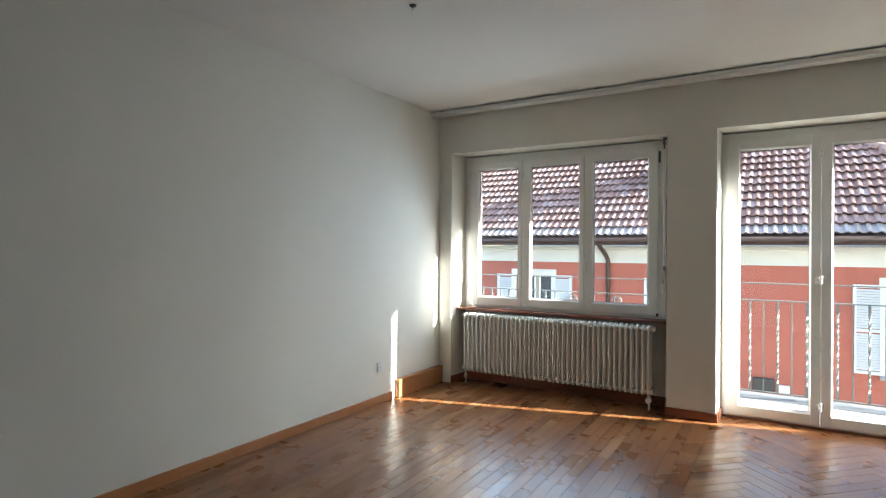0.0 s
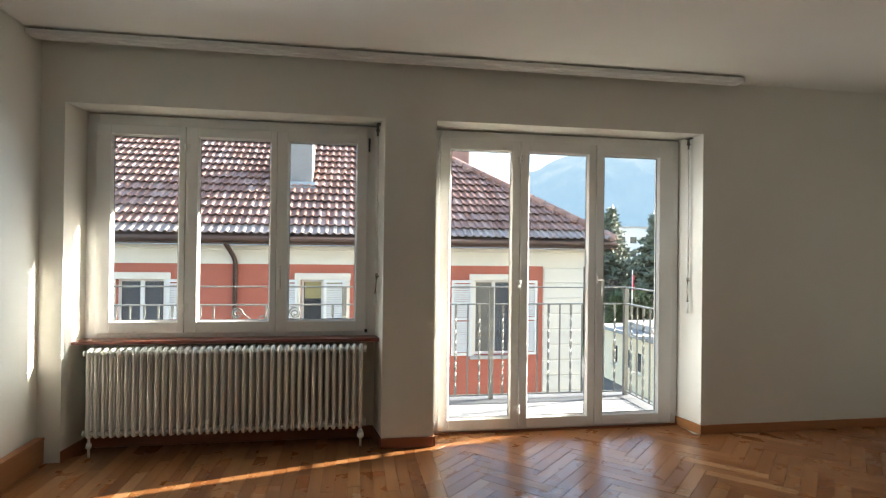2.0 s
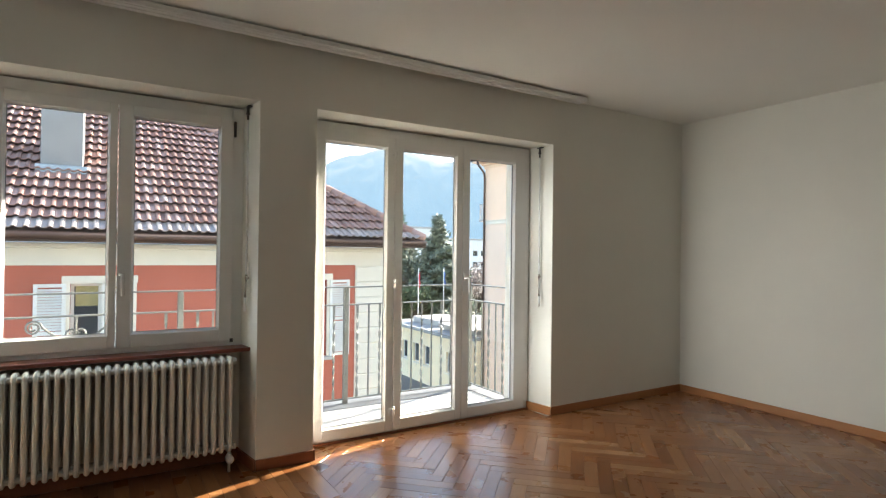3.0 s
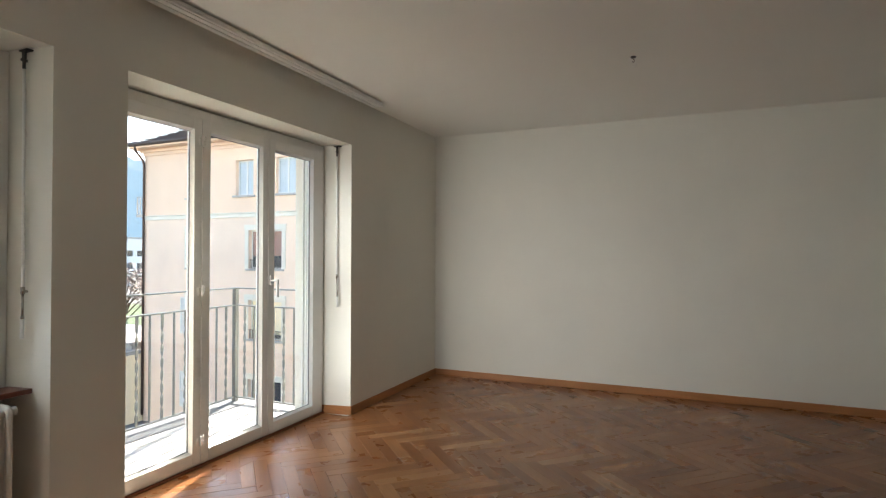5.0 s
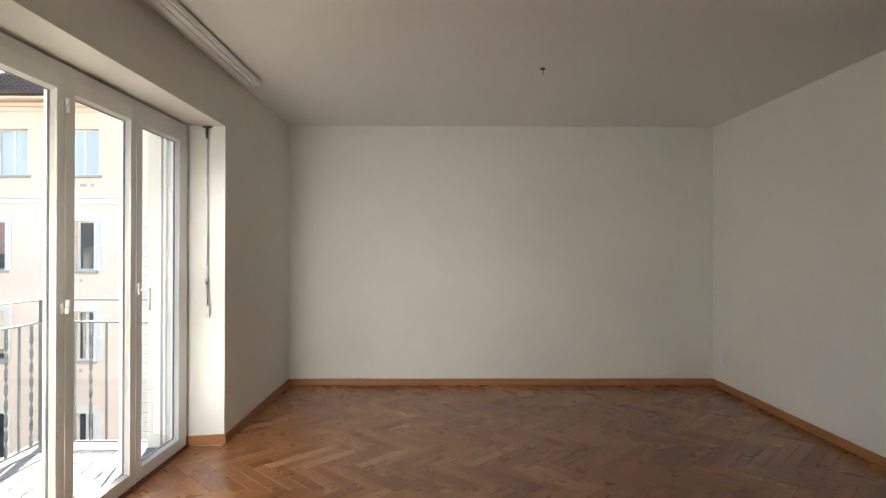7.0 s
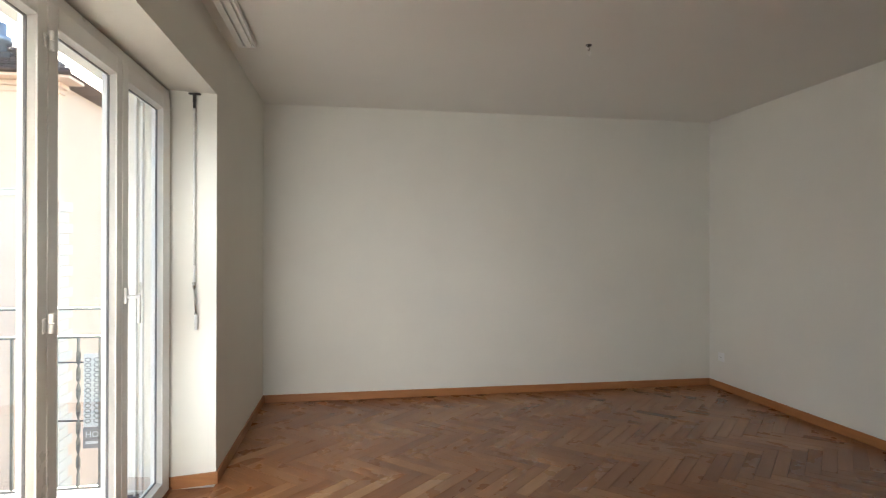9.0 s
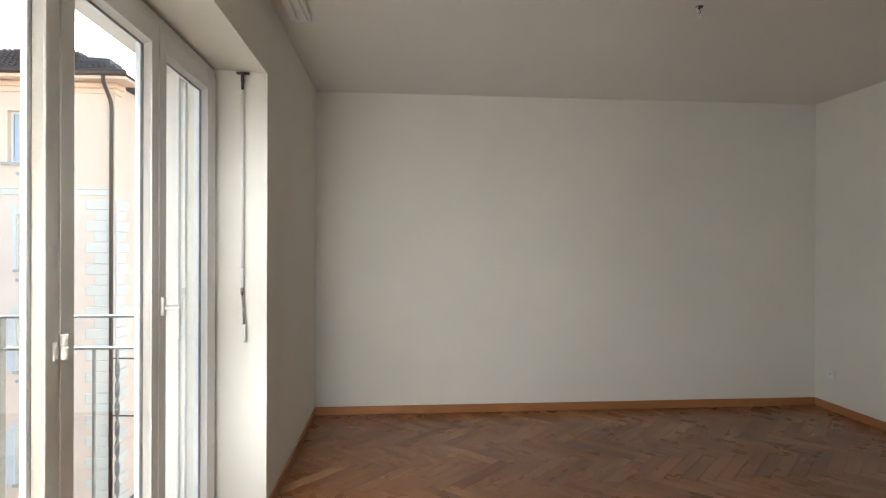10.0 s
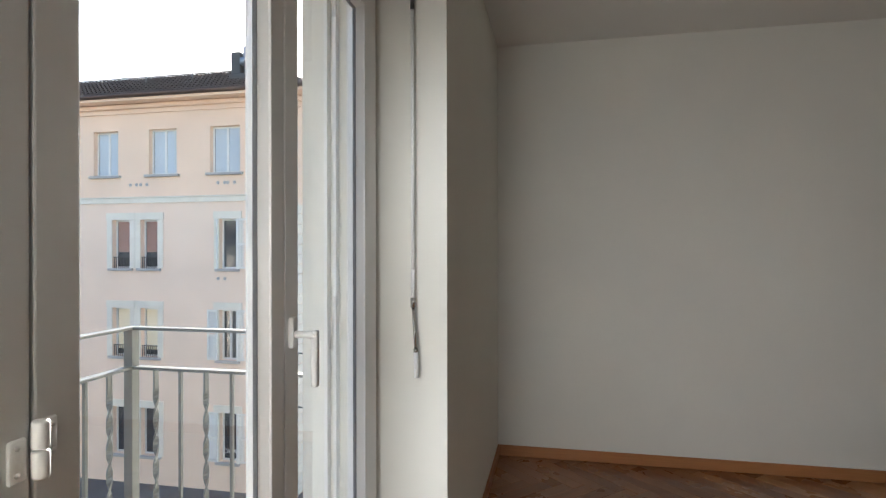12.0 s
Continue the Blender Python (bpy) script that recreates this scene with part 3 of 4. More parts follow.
# ---- balcony ----
FLOOR_OUT, RAIL_Y, RAIL_X = -0.05, 1.37, 4.70
bm = box(B(), -2.2, 4.82, 0.5, 1.50, -0.22, FLOOR_OUT - 0.030)
box(bm, -2.2, 4.82, 1.205, 1.50, FLOOR_OUT - 0.0295, FLOOR_OUT, 0.006)
box(bm, 4.615, 4.82, 0.5, 1.204, FLOOR_OUT - 0.0295, FLOOR_OUT, 0.006)
deck = structure("balcony_floor", bm, M_DECK, "pale grey balcony slab with bleached deck boards in the sun", "balcony")
# near-black sheet added below the boards, painting the shade in their gaps
part("gap_shade_sheet", box(B(), -2.19, 4.61, 0.502, 1.203, FLOOR_OUT - 0.0298, FLOOR_OUT - 0.024), M_GAP_SHADE, deck, "dark sheet added under the boards to shade their gaps")
for k in range(5):
    y0 = 0.502 + k * 0.140
    for x0, x1 in ((-2.19, 0.12 + 0.3 * (k % 2)), (0.125 + 0.3 * (k % 2), 2.52 - 0.4 * (k % 2)), (2.525 - 0.4 * (k % 2), 4.610)):
        if y0 < 0.52 and x1 > 2.6:
            part("deck_board", uv_along(box(B(), x0, 2.595, y0, y0 + 0.130, FLOOR_OUT - 0.0238, FLOOR_OUT - 0.002, 0.003), 0), M_BOARD, deck)
            part("deck_board", uv_along(box(B(), 2.595, 4.505, 0.524, y0 + 0.130, FLOOR_OUT - 0.0238, FLOOR_OUT - 0.002, 0.003), 0), M_BOARD, deck)
        else:
            part("deck_board", uv_along(box(B(), x0, x1, y0, y0 + 0.130, FLOOR_OUT - 0.0238, FLOOR_OUT - 0.002, 0.003), 0), M_BOARD, deck)
structure("door_step", box(B(), 2.60, 4.50, 0.322, 0.52, -0.22, 0.012, 0.006), M_DECK, "pale stone door step", "door step")
# out-of-view slab, added to trim the tops of the sun patches indoors
structure("sun_block_slab", box(B(), -2.2, 4.82, 0.5, 1.30, 2.86, 3.02), M_OUTWALL, "unseen slab added overhead to cut off the sunlight", "balcony")
structure("wall_below", box(B(), -0.25, 6.5, -6.2, 0.5, -6.5, -0.1), M_OUTWALL, "rendered outer wall of the storeys below", "wall")
structure("wall_outside", box(B(), 6.5, 7.4, 0.0, 0.5, -6.5, 6.0), M_OUTWALL, "cream rendered outer wall", "wall")

bal = thing("balcony_railing", "grey painted wrought-iron balcony railing with twisted bars", "railing", (RAIL_X, RAIL_Y, FLOOR_OUT))
O = Vector((RAIL_X, RAIL_Y, FLOOR_OUT))
HT, HM, HB = 1.04 - FLOOR_OUT, 0.875 - FLOOR_OUT, 0.045


def bar(nm, x0, x1, y0, y1, z0, z1, bev=0.002):
    return part(nm, box(B(), x0 - O.x, x1 - O.x, y0 - O.y, y1 - O.y, z0, z1, bev), M_IRON, bal)


for nm, z, h, w in (("top_rail", HT, 0.012, 0.022), ("middle_rail", HM, 0.012, 0.020), ("bottom_rail", HB, 0.012, 0.012)):
    bar(nm, -2.15, RAIL_X + w, RAIL_Y - w, RAIL_Y + w, z - h, z)
    bar(nm, RAIL_X - w, RAIL_X + w, 0.5, RAIL_Y - w, z - h, z)
POSTS = (RAIL_X, 3.30, 1.89, 0.53, -0.85, -2.10)
for px in POSTS:
    bar("post", px - 0.021, px + 0.021, RAIL_Y - 0.021, RAIL_Y + 0.021, 0.0, HT - 0.013)
bar("post", RAIL_X - 0.018, RAIL_X + 0.018, 0.505, 0.541, 0.0, HT - 0.013)
plain = mesh_of("plain_bar", box(B(), -0.0065, 0.0065, -0.0065, 0.0065, HB, HM - 0.012), M_IRON)
bm = B()
zs = [HB] + [HB + (HM - 0.012 - HB) * k / 60 for k in range(1, 60)] + [HM - 0.012]
prev = None
for k, z in enumerate(zs):
    a = max(0, min(1, (k - 5) / 50)) * math.pi * 7
    ring = [bm.verts.new((math.cos(a) * u - math.sin(a) * v, math.sin(a) * u + math.cos(a) * v, z)) for u, v in ((-0.0115, -0.0042), (0.0115, -0.0042), (0.0115, 0.0042), (-0.0115, 0.0042))]
    if prev:
        for i in range(4):
            bm.faces.new((prev[i], prev[(i + 1) % 4], ring[(i + 1) % 4], ring[i]))
    prev = ring
twist = mesh_of("twisted_bar", bm, M_IRON)
STEP = 0.1165
n = 0
x = 3.30 + STEP
spots = []
while x < RAIL_X - 0.05:
    spots.append((x, RAIL_Y)); x += STEP
x = 3.30 - STEP
SCROLL = (0.80, 1.68)
while x > -2.1:
    if not (SCROLL[0] < x < SCROLL[1]) and min(abs(x - p) for p in POSTS) > 0.035:
        spots.append((x, RAIL_Y))
    x -= STEP
y = RAIL_Y - STEP
while y > 0.58:
    spots.append((RAIL_X, y)); y -= STEP
for i, (x, y) in enumerate(spots):
    odd = round((x - 3.30) / STEP if y == RAIL_Y else (RAIL_Y - y) / STEP) % 2
    share("twisted_bar" if odd else "plain_bar", twist if odd else plain, bal, pose(x - O.x, y - O.y, 0))


def scroll(cx, cz, r, flip, up):
    """An S: a spiral below the rail that swings over into a smaller one."""
    pts = []
    for k in range(22):
        a = (1.9 - k / 21 * 1.9) * 2 * math.pi
        q = r * (0.25 + 0.75 * k / 21)
        pts.append((cx + flip * q * math.cos(a) - O.x, RAIL_Y - O.y, cz + up * q * math.sin(a)))
    for k in range(1, 8):
        f = k / 7
        pts.append((cx + flip * (r + 0.17 * f) - O.x, RAIL_Y - O.y, cz - up * 0.10 * math.sin(f * 1.57)))
    for k in range(1, 16):
        a = -math.pi / 2 + k / 15 * 1.4 * 2 * math.pi
        q = 0.045 * (1 - 0.6 * k / 15)
        pts.append((cx + flip * (r + 0.17 + q * math.cos(a)) - O.x, RAIL_Y - O.y, cz - up * (0.055 - q * math.sin(a))))
    part("scroll", tube(B(), pts, 0.0075, 6), M_IRON, bal, "wrought-iron scroll ornament", True)


for cx, cz, r, f, up in ((0.935, HM - 0.085, 0.055, 1, 1), (1.445, HM - 0.085, 0.055, -1, 1), (0.935, HM - 0.45, 0.07, 1, -1), (1.445, HM - 0.45, 0.07, -1, -1)):
    scroll(cx, cz, r, f, up)
part("collar", tube(B(), [(1.19 - O.x, RAIL_Y - O.y, HB), (1.19 - O.x, RAIL_Y - O.y, HM - 0.06), (1.19 - O.x, RAIL_Y - O.y, HM - 0.012)], [0.008, 0.008, 0.016], 8), M_IRON, bal)
# ---- the street below ----
GROUND = -6.5
bm = B()
R = 4000
vs = [bm.verts.new(p) for p in ((-R, -R, GROUND), (R, -R, GROUND), (R, R, GROUND), (-R, R, GROUND))]
bm.faces.new(vs)
structure("ground", bm, M_ASPHALT, "grey asphalt ground", "ground")
bm = box(B(), -14, 8.2, 6.9, 8.46, GROUND, GROUND + 0.13, 0.02)
structure("pavement", bm, M_GREYSTONE, "raised stone pavement along the house", "pavement")
bm = box(B(), 11, 60, 36.5, 80, GROUND, GROUND + 0.08)
structure("lawn", bm, M_GRASS, "green lawn of a small park", "lawn")


# ---- houses ----
def window_far(parent, u, z0, z1, w, frame_mat, depth=0.16, curtain=None, surround=None, sill_mat=None, panes=2, smat=None):
    """A casement in a wall whose face is local y = 0 and whose inside is y > 0."""
    bm = B()
    t = 0.055
    for q in ((u - w / 2, u - w / 2 + t, z0, z1), (u + w / 2 - t, u + w / 2, z0, z1), (u - w / 2 + t, u + w / 2 - t, z0, z0 + t), (u - w / 2 + t, u + w / 2 - t, z1 - t, z1)):
        box(bm, q[0], q[1], depth, depth + 0.06, q[2], q[3])
    for k in range(1, panes):
        c = u - w / 2 + w * k / panes
        box(bm, c - 0.04, c + 0.04, depth - 0.008, depth + 0.06, z0 + t, z1 - t)
    wn_ = part("window", bm, frame_mat, parent, "white casement window")
    part("pane", box(B(), u - w / 2 + t, u + w / 2 - t, depth + 0.03, depth + 0.036, z0 + t, z1 - t), M_FARGLASS, wn_)
    # this sheet also carries the ochre top row's painted sky reflection
    if curtain:
        part("curtain", box(B(), u - w / 2 + t + 0.02, u + w / 2 - t - 0.02, depth + 0.022, depth + 0.028, z0 + t + (z1 - z0) * curtain[1], z1 - t), curtain[0], wn_)
    if surround:
        l, top = surround
        bm = B()
        box(bm, u - w / 2 - l, u - w / 2 - 0.002, -0.03, 0.0, z0, z1)
        box(bm, u + w / 2 + 0.002, u + w / 2 + l, -0.03, 0.0, z0, z1)
        box(bm, u - w / 2 - l - 0.02, u + w / 2 + l + 0.02, -0.04, 0.0, z1 + 0.002, z1 + top)
        part("surround", bm, smat or M_WHITESTONE, wn_)
    if sill_mat:
        part("sill", box(B(), u - w / 2 - 0.12, u + w / 2 + 0.12, -0.10, depth - 0.005, z0 - 0.085, z0 - 0.003, 0.01), sill_mat, wn_)
    return wn_


def shutter(parent, u, z0, z1, w, ang=0.0, hinge=-1):
    """A louvred leaf folded back on the wall, hinged at its inner edge."""
    bm = B()
    f = 0.06
    for q in ((0, f, 0, z1 - z0), (w - f, w, 0, z1 - z0), (f, w - f, 0, f), (f, w - f, z1 - z0 - f, z1 - z0), (f, w - f, (z1 - z0) * 0.47, (z1 - z0) * 0.47 + f)):
        box(bm, q[0], q[1], -0.02, 0.02, q[2], q[3])
    z = f + 0.02
    while z < z1 - z0 - f - 0.02:
        if not ((z1 - z0) * 0.45 < z < (z1 - z0) * 0.47 + f):
            vs = [bm.verts.new(p) for p in ((f, -0.016, z), (w - f, -0.016, z), (w - f, 0.014, z + 0.042), (f, 0.014, z + 0.042))]
            bm.faces.new(vs)
        z += 0.05
    ob = part("shutter", bm, M_SHUTTER, parent, "white louvred shutter, folded open")
    ob.matrix_local = Matrix.Translation((u, -0.055, z0)) @ pose(0, 0, 0, 0, 0, ang) @ Matrix.Diagonal((hinge, 1, 1, 1))
    return ob


def lettering(name, text, size, parent, m, mat):
    cu = bpy.data.curves.new(name, "FONT")
    cu.body, cu.size, cu.extrude = text, size, 0.004
    cu.align_x, cu.align_y = "CENTER", "CENTER"
    tmp = new("lettering_source", cu)
    me = bpy.data.meshes.new_from_object(tmp)
    bpy.data.objects.remove(tmp)
    me.materials.append(mat)
    return share(name, me, parent, m)


# the red house across the street: face at y = 8.5, eaves at z = 1.63
RY, RC = 8.5, 7.33
red = thing("red_house", "red rendered house with pale quoins and clay tile hip roof", "house", (0, RY, GROUND))
wins = [5.19, 1.32, -2.40, -6.2]
holes = [(c - 0.47, c + 0.47, 5.52, 7.23) for c in wins] + [(c - 0.47, c + 0.47, 1.6, 3.5) for c in wins]
part("wall", facade(B(), -14, 6.34, 0, 7.56, holes, 0.3), M_RED, red)
part("wall", box(B(), 6.34, RC, -0.02, 0.3, 0, 7.56), M_WHITESTONE, red, "pale rendered corner strip")
part("wall", box(B(), RC - 0.3, RC, 0.302, 11.0, 0, 7.56), M_WHITESTONE, red)
bm = B()
box(bm, -14, RC + 0.02, -0.035, 0.3, 7.562, 7.86)
box(bm, -14, RC + 0.08, -0.10, 0.3, 7.862, 7.97, 0.02)
part("cornice", bm, M_WHITESTONE, red, "pale plaster cornice under the eaves")
quoin = mesh_of("quoin", box(B(), -0.488, 0.488, -0.05, -0.022, 0, 0.345, 0.012), M_WHITESTONE)
for k in range(21):
    share("quoin", quoin, red, pose((6.34 + RC) / 2, 0, 0.02 + k * 0.358))
for c in wins:
    for z0, z1, lit in ((5.52, 7.23, True), (1.6, 3.5, False)):
        wf = window_far(red, c, z0, z1, 0.94, M_SHUTTER, 0.14, (M_CURTAIN, 0.72) if lit and c == 1.32 else None, (0.11, 0.14), M_GREYSTONE)
        shutter(wf, c - 0.53, z0, z1, 0.48, -4, -1)
        if c == 1.32:
            shutter(wf, c + 0.50, z0, z1, 0.48, 3, -1)
        else:
            shutter(wf, c + 0.53, z0, z1, 0.48, 4, 1)
bm = tube(B(), [(-0.62, -0.55, 8.07), (-0.60, -0.53, 7.98), (-0.54, -0.12, 7.74), (-0.50, -0.075, 7.60), (-0.50, -0.075, 0.2)], 0.05, 10)
part("downpipe", bm, M_COPPER, red, "brown downpipe with a swan neck", True)
EZ, EY, SL = 1.66 - GROUND, -0.60, 0.68
part("soffit", box(B(), -14, RC + 0.55, EY + 0.03, 0.0, 7.98, 8.03), M_COPPER, red, "brown boarded eaves")
bm = tube(B(), [(-14, EY - 0.02, 8.09), (RC + 0.52, EY - 0.02, 8.09)], 0.075, 10)
part("gutter", bm, M_COPPER, red, "brown half-round gutter", True)
KR = 6.3
x_e, top = RC + 0.5, EZ + SL * KR
bm = B()
P = [(-14, EY, EZ), (x_e, EY, EZ), (x_e - KR, EY + KR, top), (-14, EY + KR, top), (x_e, EY + 2 * KR, EZ), (-14, EY + 2 * KR, EZ)]
v = [bm.verts.new((p[0], p[1], p[2] - 0.03)) for p in P]
bm.faces.new((v[0], v[1], v[2], v[3]))
bm.faces.new((v[1], v[4], v[2]))
bm.faces.new((v[3], v[2], v[4], v[5]))
bm.faces.new((v[0], v[3], v[5]))
bm.faces.new((v[0], v[1], v[4], v[5]))
# dark base sheet paints in the shade below the lapped tile courses
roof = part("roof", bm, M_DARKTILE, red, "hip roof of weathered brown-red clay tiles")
# interlocking tiles: a roll and a pan, lapped row over row
TW, TE = 0.165, 0.350
prof = [(-0.5, 0.0), (-0.46, 0.020), (-0.36, 0.034), (-0.20, 0.036), (-0.06, 0.030), (0.02, 0.006), (0.14, 0.001), (0.36, 0.001), (0.5, 0.003)]


def tile_geo(verts, faces, m):
    base = len(verts)
    for yy, lift in ((-0.02, 0.075), (TE + 0.03, 0.004)):
        for u, h in prof:
            verts.append(m @ Vector((u * TW, yy, h + lift)))
    for u, h in prof:
        verts.append(m @ Vector((u * TW, -0.012, h + 0.075 - 0.022)))
    k = len(prof)
    for i in range(k - 1):
        faces.append((base + i, base + i + 1, base + k + i + 1, base + k + i))
        faces.append((base + 2 * k + i, base + 2 * k + i + 1, base + i + 1, base + i))


ve, fa = [], []
tile_geo(ve, fa, Matrix())
tile_me = bpy.data.meshes.new("roof_tile")
tile_me.from_pydata(ve, [], fa)
tile_me.materials.append(M_TILE)
PIT = math.degrees(math.atan(SL))
slope_len = math.hypot(KR, SL * KR)
ve, fa, ev, ef = [], [], [], []
single = 0
random.seed(5)
for r in range(int(slope_len / TE)):
    k = r * TE * math.cos(radians(PIT))
    for c in range(int(21.6 / TW)):
        x = x_e - 0.12 - c * TW
        if x > x_e - k - 0.10:
            continue
        m = Matrix.Translation((x, EY + k, EZ + SL * k)) @ pose(0, 0, 0, PIT + random.uniform(-0.6, 0.6), random.uniform(-0.8, 0.8), random.uniform(-0.5, 0.5))
        if r == 0:
            tile_geo(ev, ef, m)
        elif r < 11 and -0.4 < x < 5.95 and single < 300:
            share("roof_tile", tile_me, roof, m)
            single += 1
        else:
            tile_geo(ve, fa, m)
me = bpy.data.meshes.new("roof_tiles")
me.from_pydata([tuple(p) for p in ve], [], fa)
me.materials.append(M_TILE)
tl = share("roof_tiles", me, roof)
me = bpy.data.meshes.new("eaves_tiles")
me.from_pydata([tuple(p) for p in ev], [], ef)
me.materials.append(M_EAVETILE)
share("eaves_tiles", me, roof, None, "bleached pale eaves course")
tagged(tl, "lapped clay roof tiles", kind="stuff")
ridge = B()
for i in range(30):
    k = i * KR / 30
    a = Vector((x_e - k, EY + k, EZ + SL * k + 0.04))
    b = Vector((x_e - k - KR / 27, EY + k + KR / 27, EZ + SL * (k + KR / 27) + 0.055))
    tube(ridge, [a, b], [0.115, 0.095], 8)
for i in range(34):
    tube(ridge, [(x_e - KR - i * 0.42, EY + KR, top + 0.04), (x_e - KR - i * 0.42 - 0.46, EY + KR, top + 0.055)], [0.115, 0.10], 8)
part("ridge_tiles", ridge, M_TILE, roof, "rounded clay hip tiles", True)
# chimneys of the red house
part("chimney", box(B(), 0.28, 0.98, 1.20, 1.90, 9.0, 11.9, 0.015), M_GREYCHIM, roof, "grey rendered chimney")
bm = box(B(), 0.20, 1.06, 1.12, 1.98, 9.0, 9.50, 0.01)
part("chimney_flashing", bm, M_ZINC, roof, "zinc flashing")
bm = box(B(), 4.95, 5.65, 5.2, 5.9, 10.5, 11.65, 0.02)
part("chimney", bm, M_BRICKCHIM, roof, "reddish chimney with a slab cap")
bm = box(B(), 4.87, 5.73, 5.12, 5.98, 11.80, 11.87, 0.01)
for dx, dy in ((4.98, 5.23), (5.62, 5.23), (4.98, 5.87), (5.62, 5.87)):
    box(bm, dx - 0.04, dx + 0.04, dy - 0.04, dy + 0.04, 11.65, 11.80)
part("chimney_cap", bm, M_BRICKCHIM, roof)
bm = box(B(), 3.9, 4.5, 5.6, 6.2, 11.0, 12.1, 0.02)
part("chimney", bm, M_BRICKCHIM, roof, "reddish chimney")
# meter boxes on its face
mb = thing("wall_lamp_box", "dark ribbed box fixed to the red facade", "wall box", (2.70, RY - 0.002, -1.40))
bm = box(B(), -0.20, 0.20, -0.16, 0.0, -0.14, 0.14, 0.02)
for k in range(5):
    box(bm, -0.17 + k * 0.07, -0.14 + k * 0.07, -0.175, -0.16, -0.11, 0.11)
part("housing", bm, M_DARK, mb)
mb = thing("meter_box", "small white meter box fixed to the red facade", "meter box", (3.06, RY - 0.002, -1.46))
bm = box(B(), -0.10, 0.10, -0.07, 0.0, -0.08, 0.08, 0.012)
part("housing", bm, M_PLASTIC, mb)

# the ochre house up the street: face at x = 18.9, seen square on
OX = 18.9
och = thing("ochre_house", "tall ochre rendered apartment house with white-framed windows", "house")
och.matrix_world = pose(OX, 20.8, GROUND, 0, 0, -90)
UL = 20.8 - 7.7


def U(y):
    return 20.8 - y


Z0 = -GROUND
row1 = [(U(17.50), 0.98), (U(14.69), 0.98), (U(12.48), 1.05), (U(10.17), 1.08)]
rowz = [(0.74 + Z0, 2.37 + Z0), (-2.24 + Z0, -0.60 + Z0), (-5.55 + Z0, -3.95 + Z0)]
pairs = [(U(14.08), 0.70), (U(12.99), 0.66)]
singles = [(U(17.58), 0.78), (U(10.07), 0.62)]
holes = [(u - w / 2, u + w / 2, 3.88 + Z0, 5.40 + Z0) for u, w in row1]
for z0, z1 in rowz:
    holes += [(u - w / 2, u + w / 2, z0, z1) for u, w in pairs + singles]
part("wall", facade(B(), 0, UL, 3.0 + Z0, 6.25 + Z0, holes[:4], 0.35), M_YELLOW, och, "peach rendered top storey")
part("wall", facade(B(), 0, UL, 0, 3.0 + Z0, holes[4:], 0.35), M_BEIGE, och, "pinkish beige rendered storeys")
part("wall", box(B(), UL - 0.35, UL, 0.352, 4.6, 0, 6.25 + Z0), M_YELLOW, och)
part("wall", box(B(), 0, 0.35, 0.352, 4.6, 0, 6.25 + Z0), M_YELLOW, och)
# top row: sky reflection painted on a sheet before each pane
for u, w in row1:
    window_far(och, u, 3.88 + Z0, 5.40 + Z0, w, M_SHUTTER, 0.17, (M_SKY_REFLECTION, 0.0), None, M_GREYSTONE)
for k, (z0, z1) in enumerate(rowz):
    for u, w in pairs:
        window_far(och, u, z0, z1, w, M_SHUTTER, 0.17, (M_BRICKCHIM, 0.30) if k == 0 else ((M_CREAM, 0.1) if k == 1 else None), (0.20, 0.24), M_GREYSTONE, 1)
    for u, w in singles:
        wf = window_far(och, u, z0, z1, w, M_SHUTTER, 0.17, None, (0.18, 0.24), M_GREYSTONE, 1 if k == 0 else 2)
        shutter(wf, u - w / 2 - 0.03, z0, z1, 0.40, -24 if k == 0 else -6, -1)
        shutter(wf, u + w / 2 + 0.03, z0, z1, 0.40, 14, 1)
lettering("letters", "CIGAL", 0.22, och, pose(singles[1][0], 0.185, rowz[2][0] + 0.28, 90, 0, 0), M_SHUTTER)
# iron window guards on the pairs
for u, w in pairs:
    for z0, z1 in rowz[:2]:
        bm = B()
        box(bm, u - w / 2, u + w / 2, 0.03, 0.05, z0 + 0.36, z0 + 0.385)
        for k in range(9):
            xx = u - w / 2 + w * (k + 0.5) / 9
            box(bm, xx - 0.008, xx + 0.008, 0.03, 0.046, z0, z0 + 0.36)
        part("window_guard", bm, M_DARK, och, "black iron window guard")
bm = B()
box(bm, -0.03, UL + 0.03, -0.05, 0.0, 2.93 + Z0, 3.10 + Z0, 0.01)
box(bm, -0.05, UL + 0.05, -0.09, 0.0, 3.10 + Z0, 3.14 + Z0, 0.01)
part("string_course", bm, M_WHITESTONE, och, "pale string course")
bm = B()
box(bm, -0.04, UL + 0.06, -0.06, 0.35, 5.95 + Z0, 6.10 + Z0, 0.01)
box(bm, -0.14, UL + 0.16, -0.18, 0.35, 6.10 + Z0, 6.24 + Z0, 0.02)
box(bm, -0.5, UL + 0.55, -0.55, 0.35, 6.26 + Z0, 6.34 + Z0)
part("cornice", bm, M_YELLOW, och, "moulded peach eaves cornice")
bm = tube(B(), [(-0.5, -0.6, 6.42 + Z0), (UL + 0.6, -0.6, 6.42 + Z0)], 0.08, 10)
part("gutter", bm, M_COPPER, och, "dark gutter", True)
for u, s in ((0.05, 1), (UL - 0.05, -1)):
    bm = tube(B(), [(u, -0.58, 6.36 + Z0), (u, -0.54, 6.15 + Z0), (u, -0.16, 5.75 + Z0), (u, -0.085, 5.55 + Z0), (u, -0.085, 0.3)], 0.055, 10)
    part("downpipe", bm, M_COPPER, och, "brown downpipe with a swan neck", True)
bm = B()
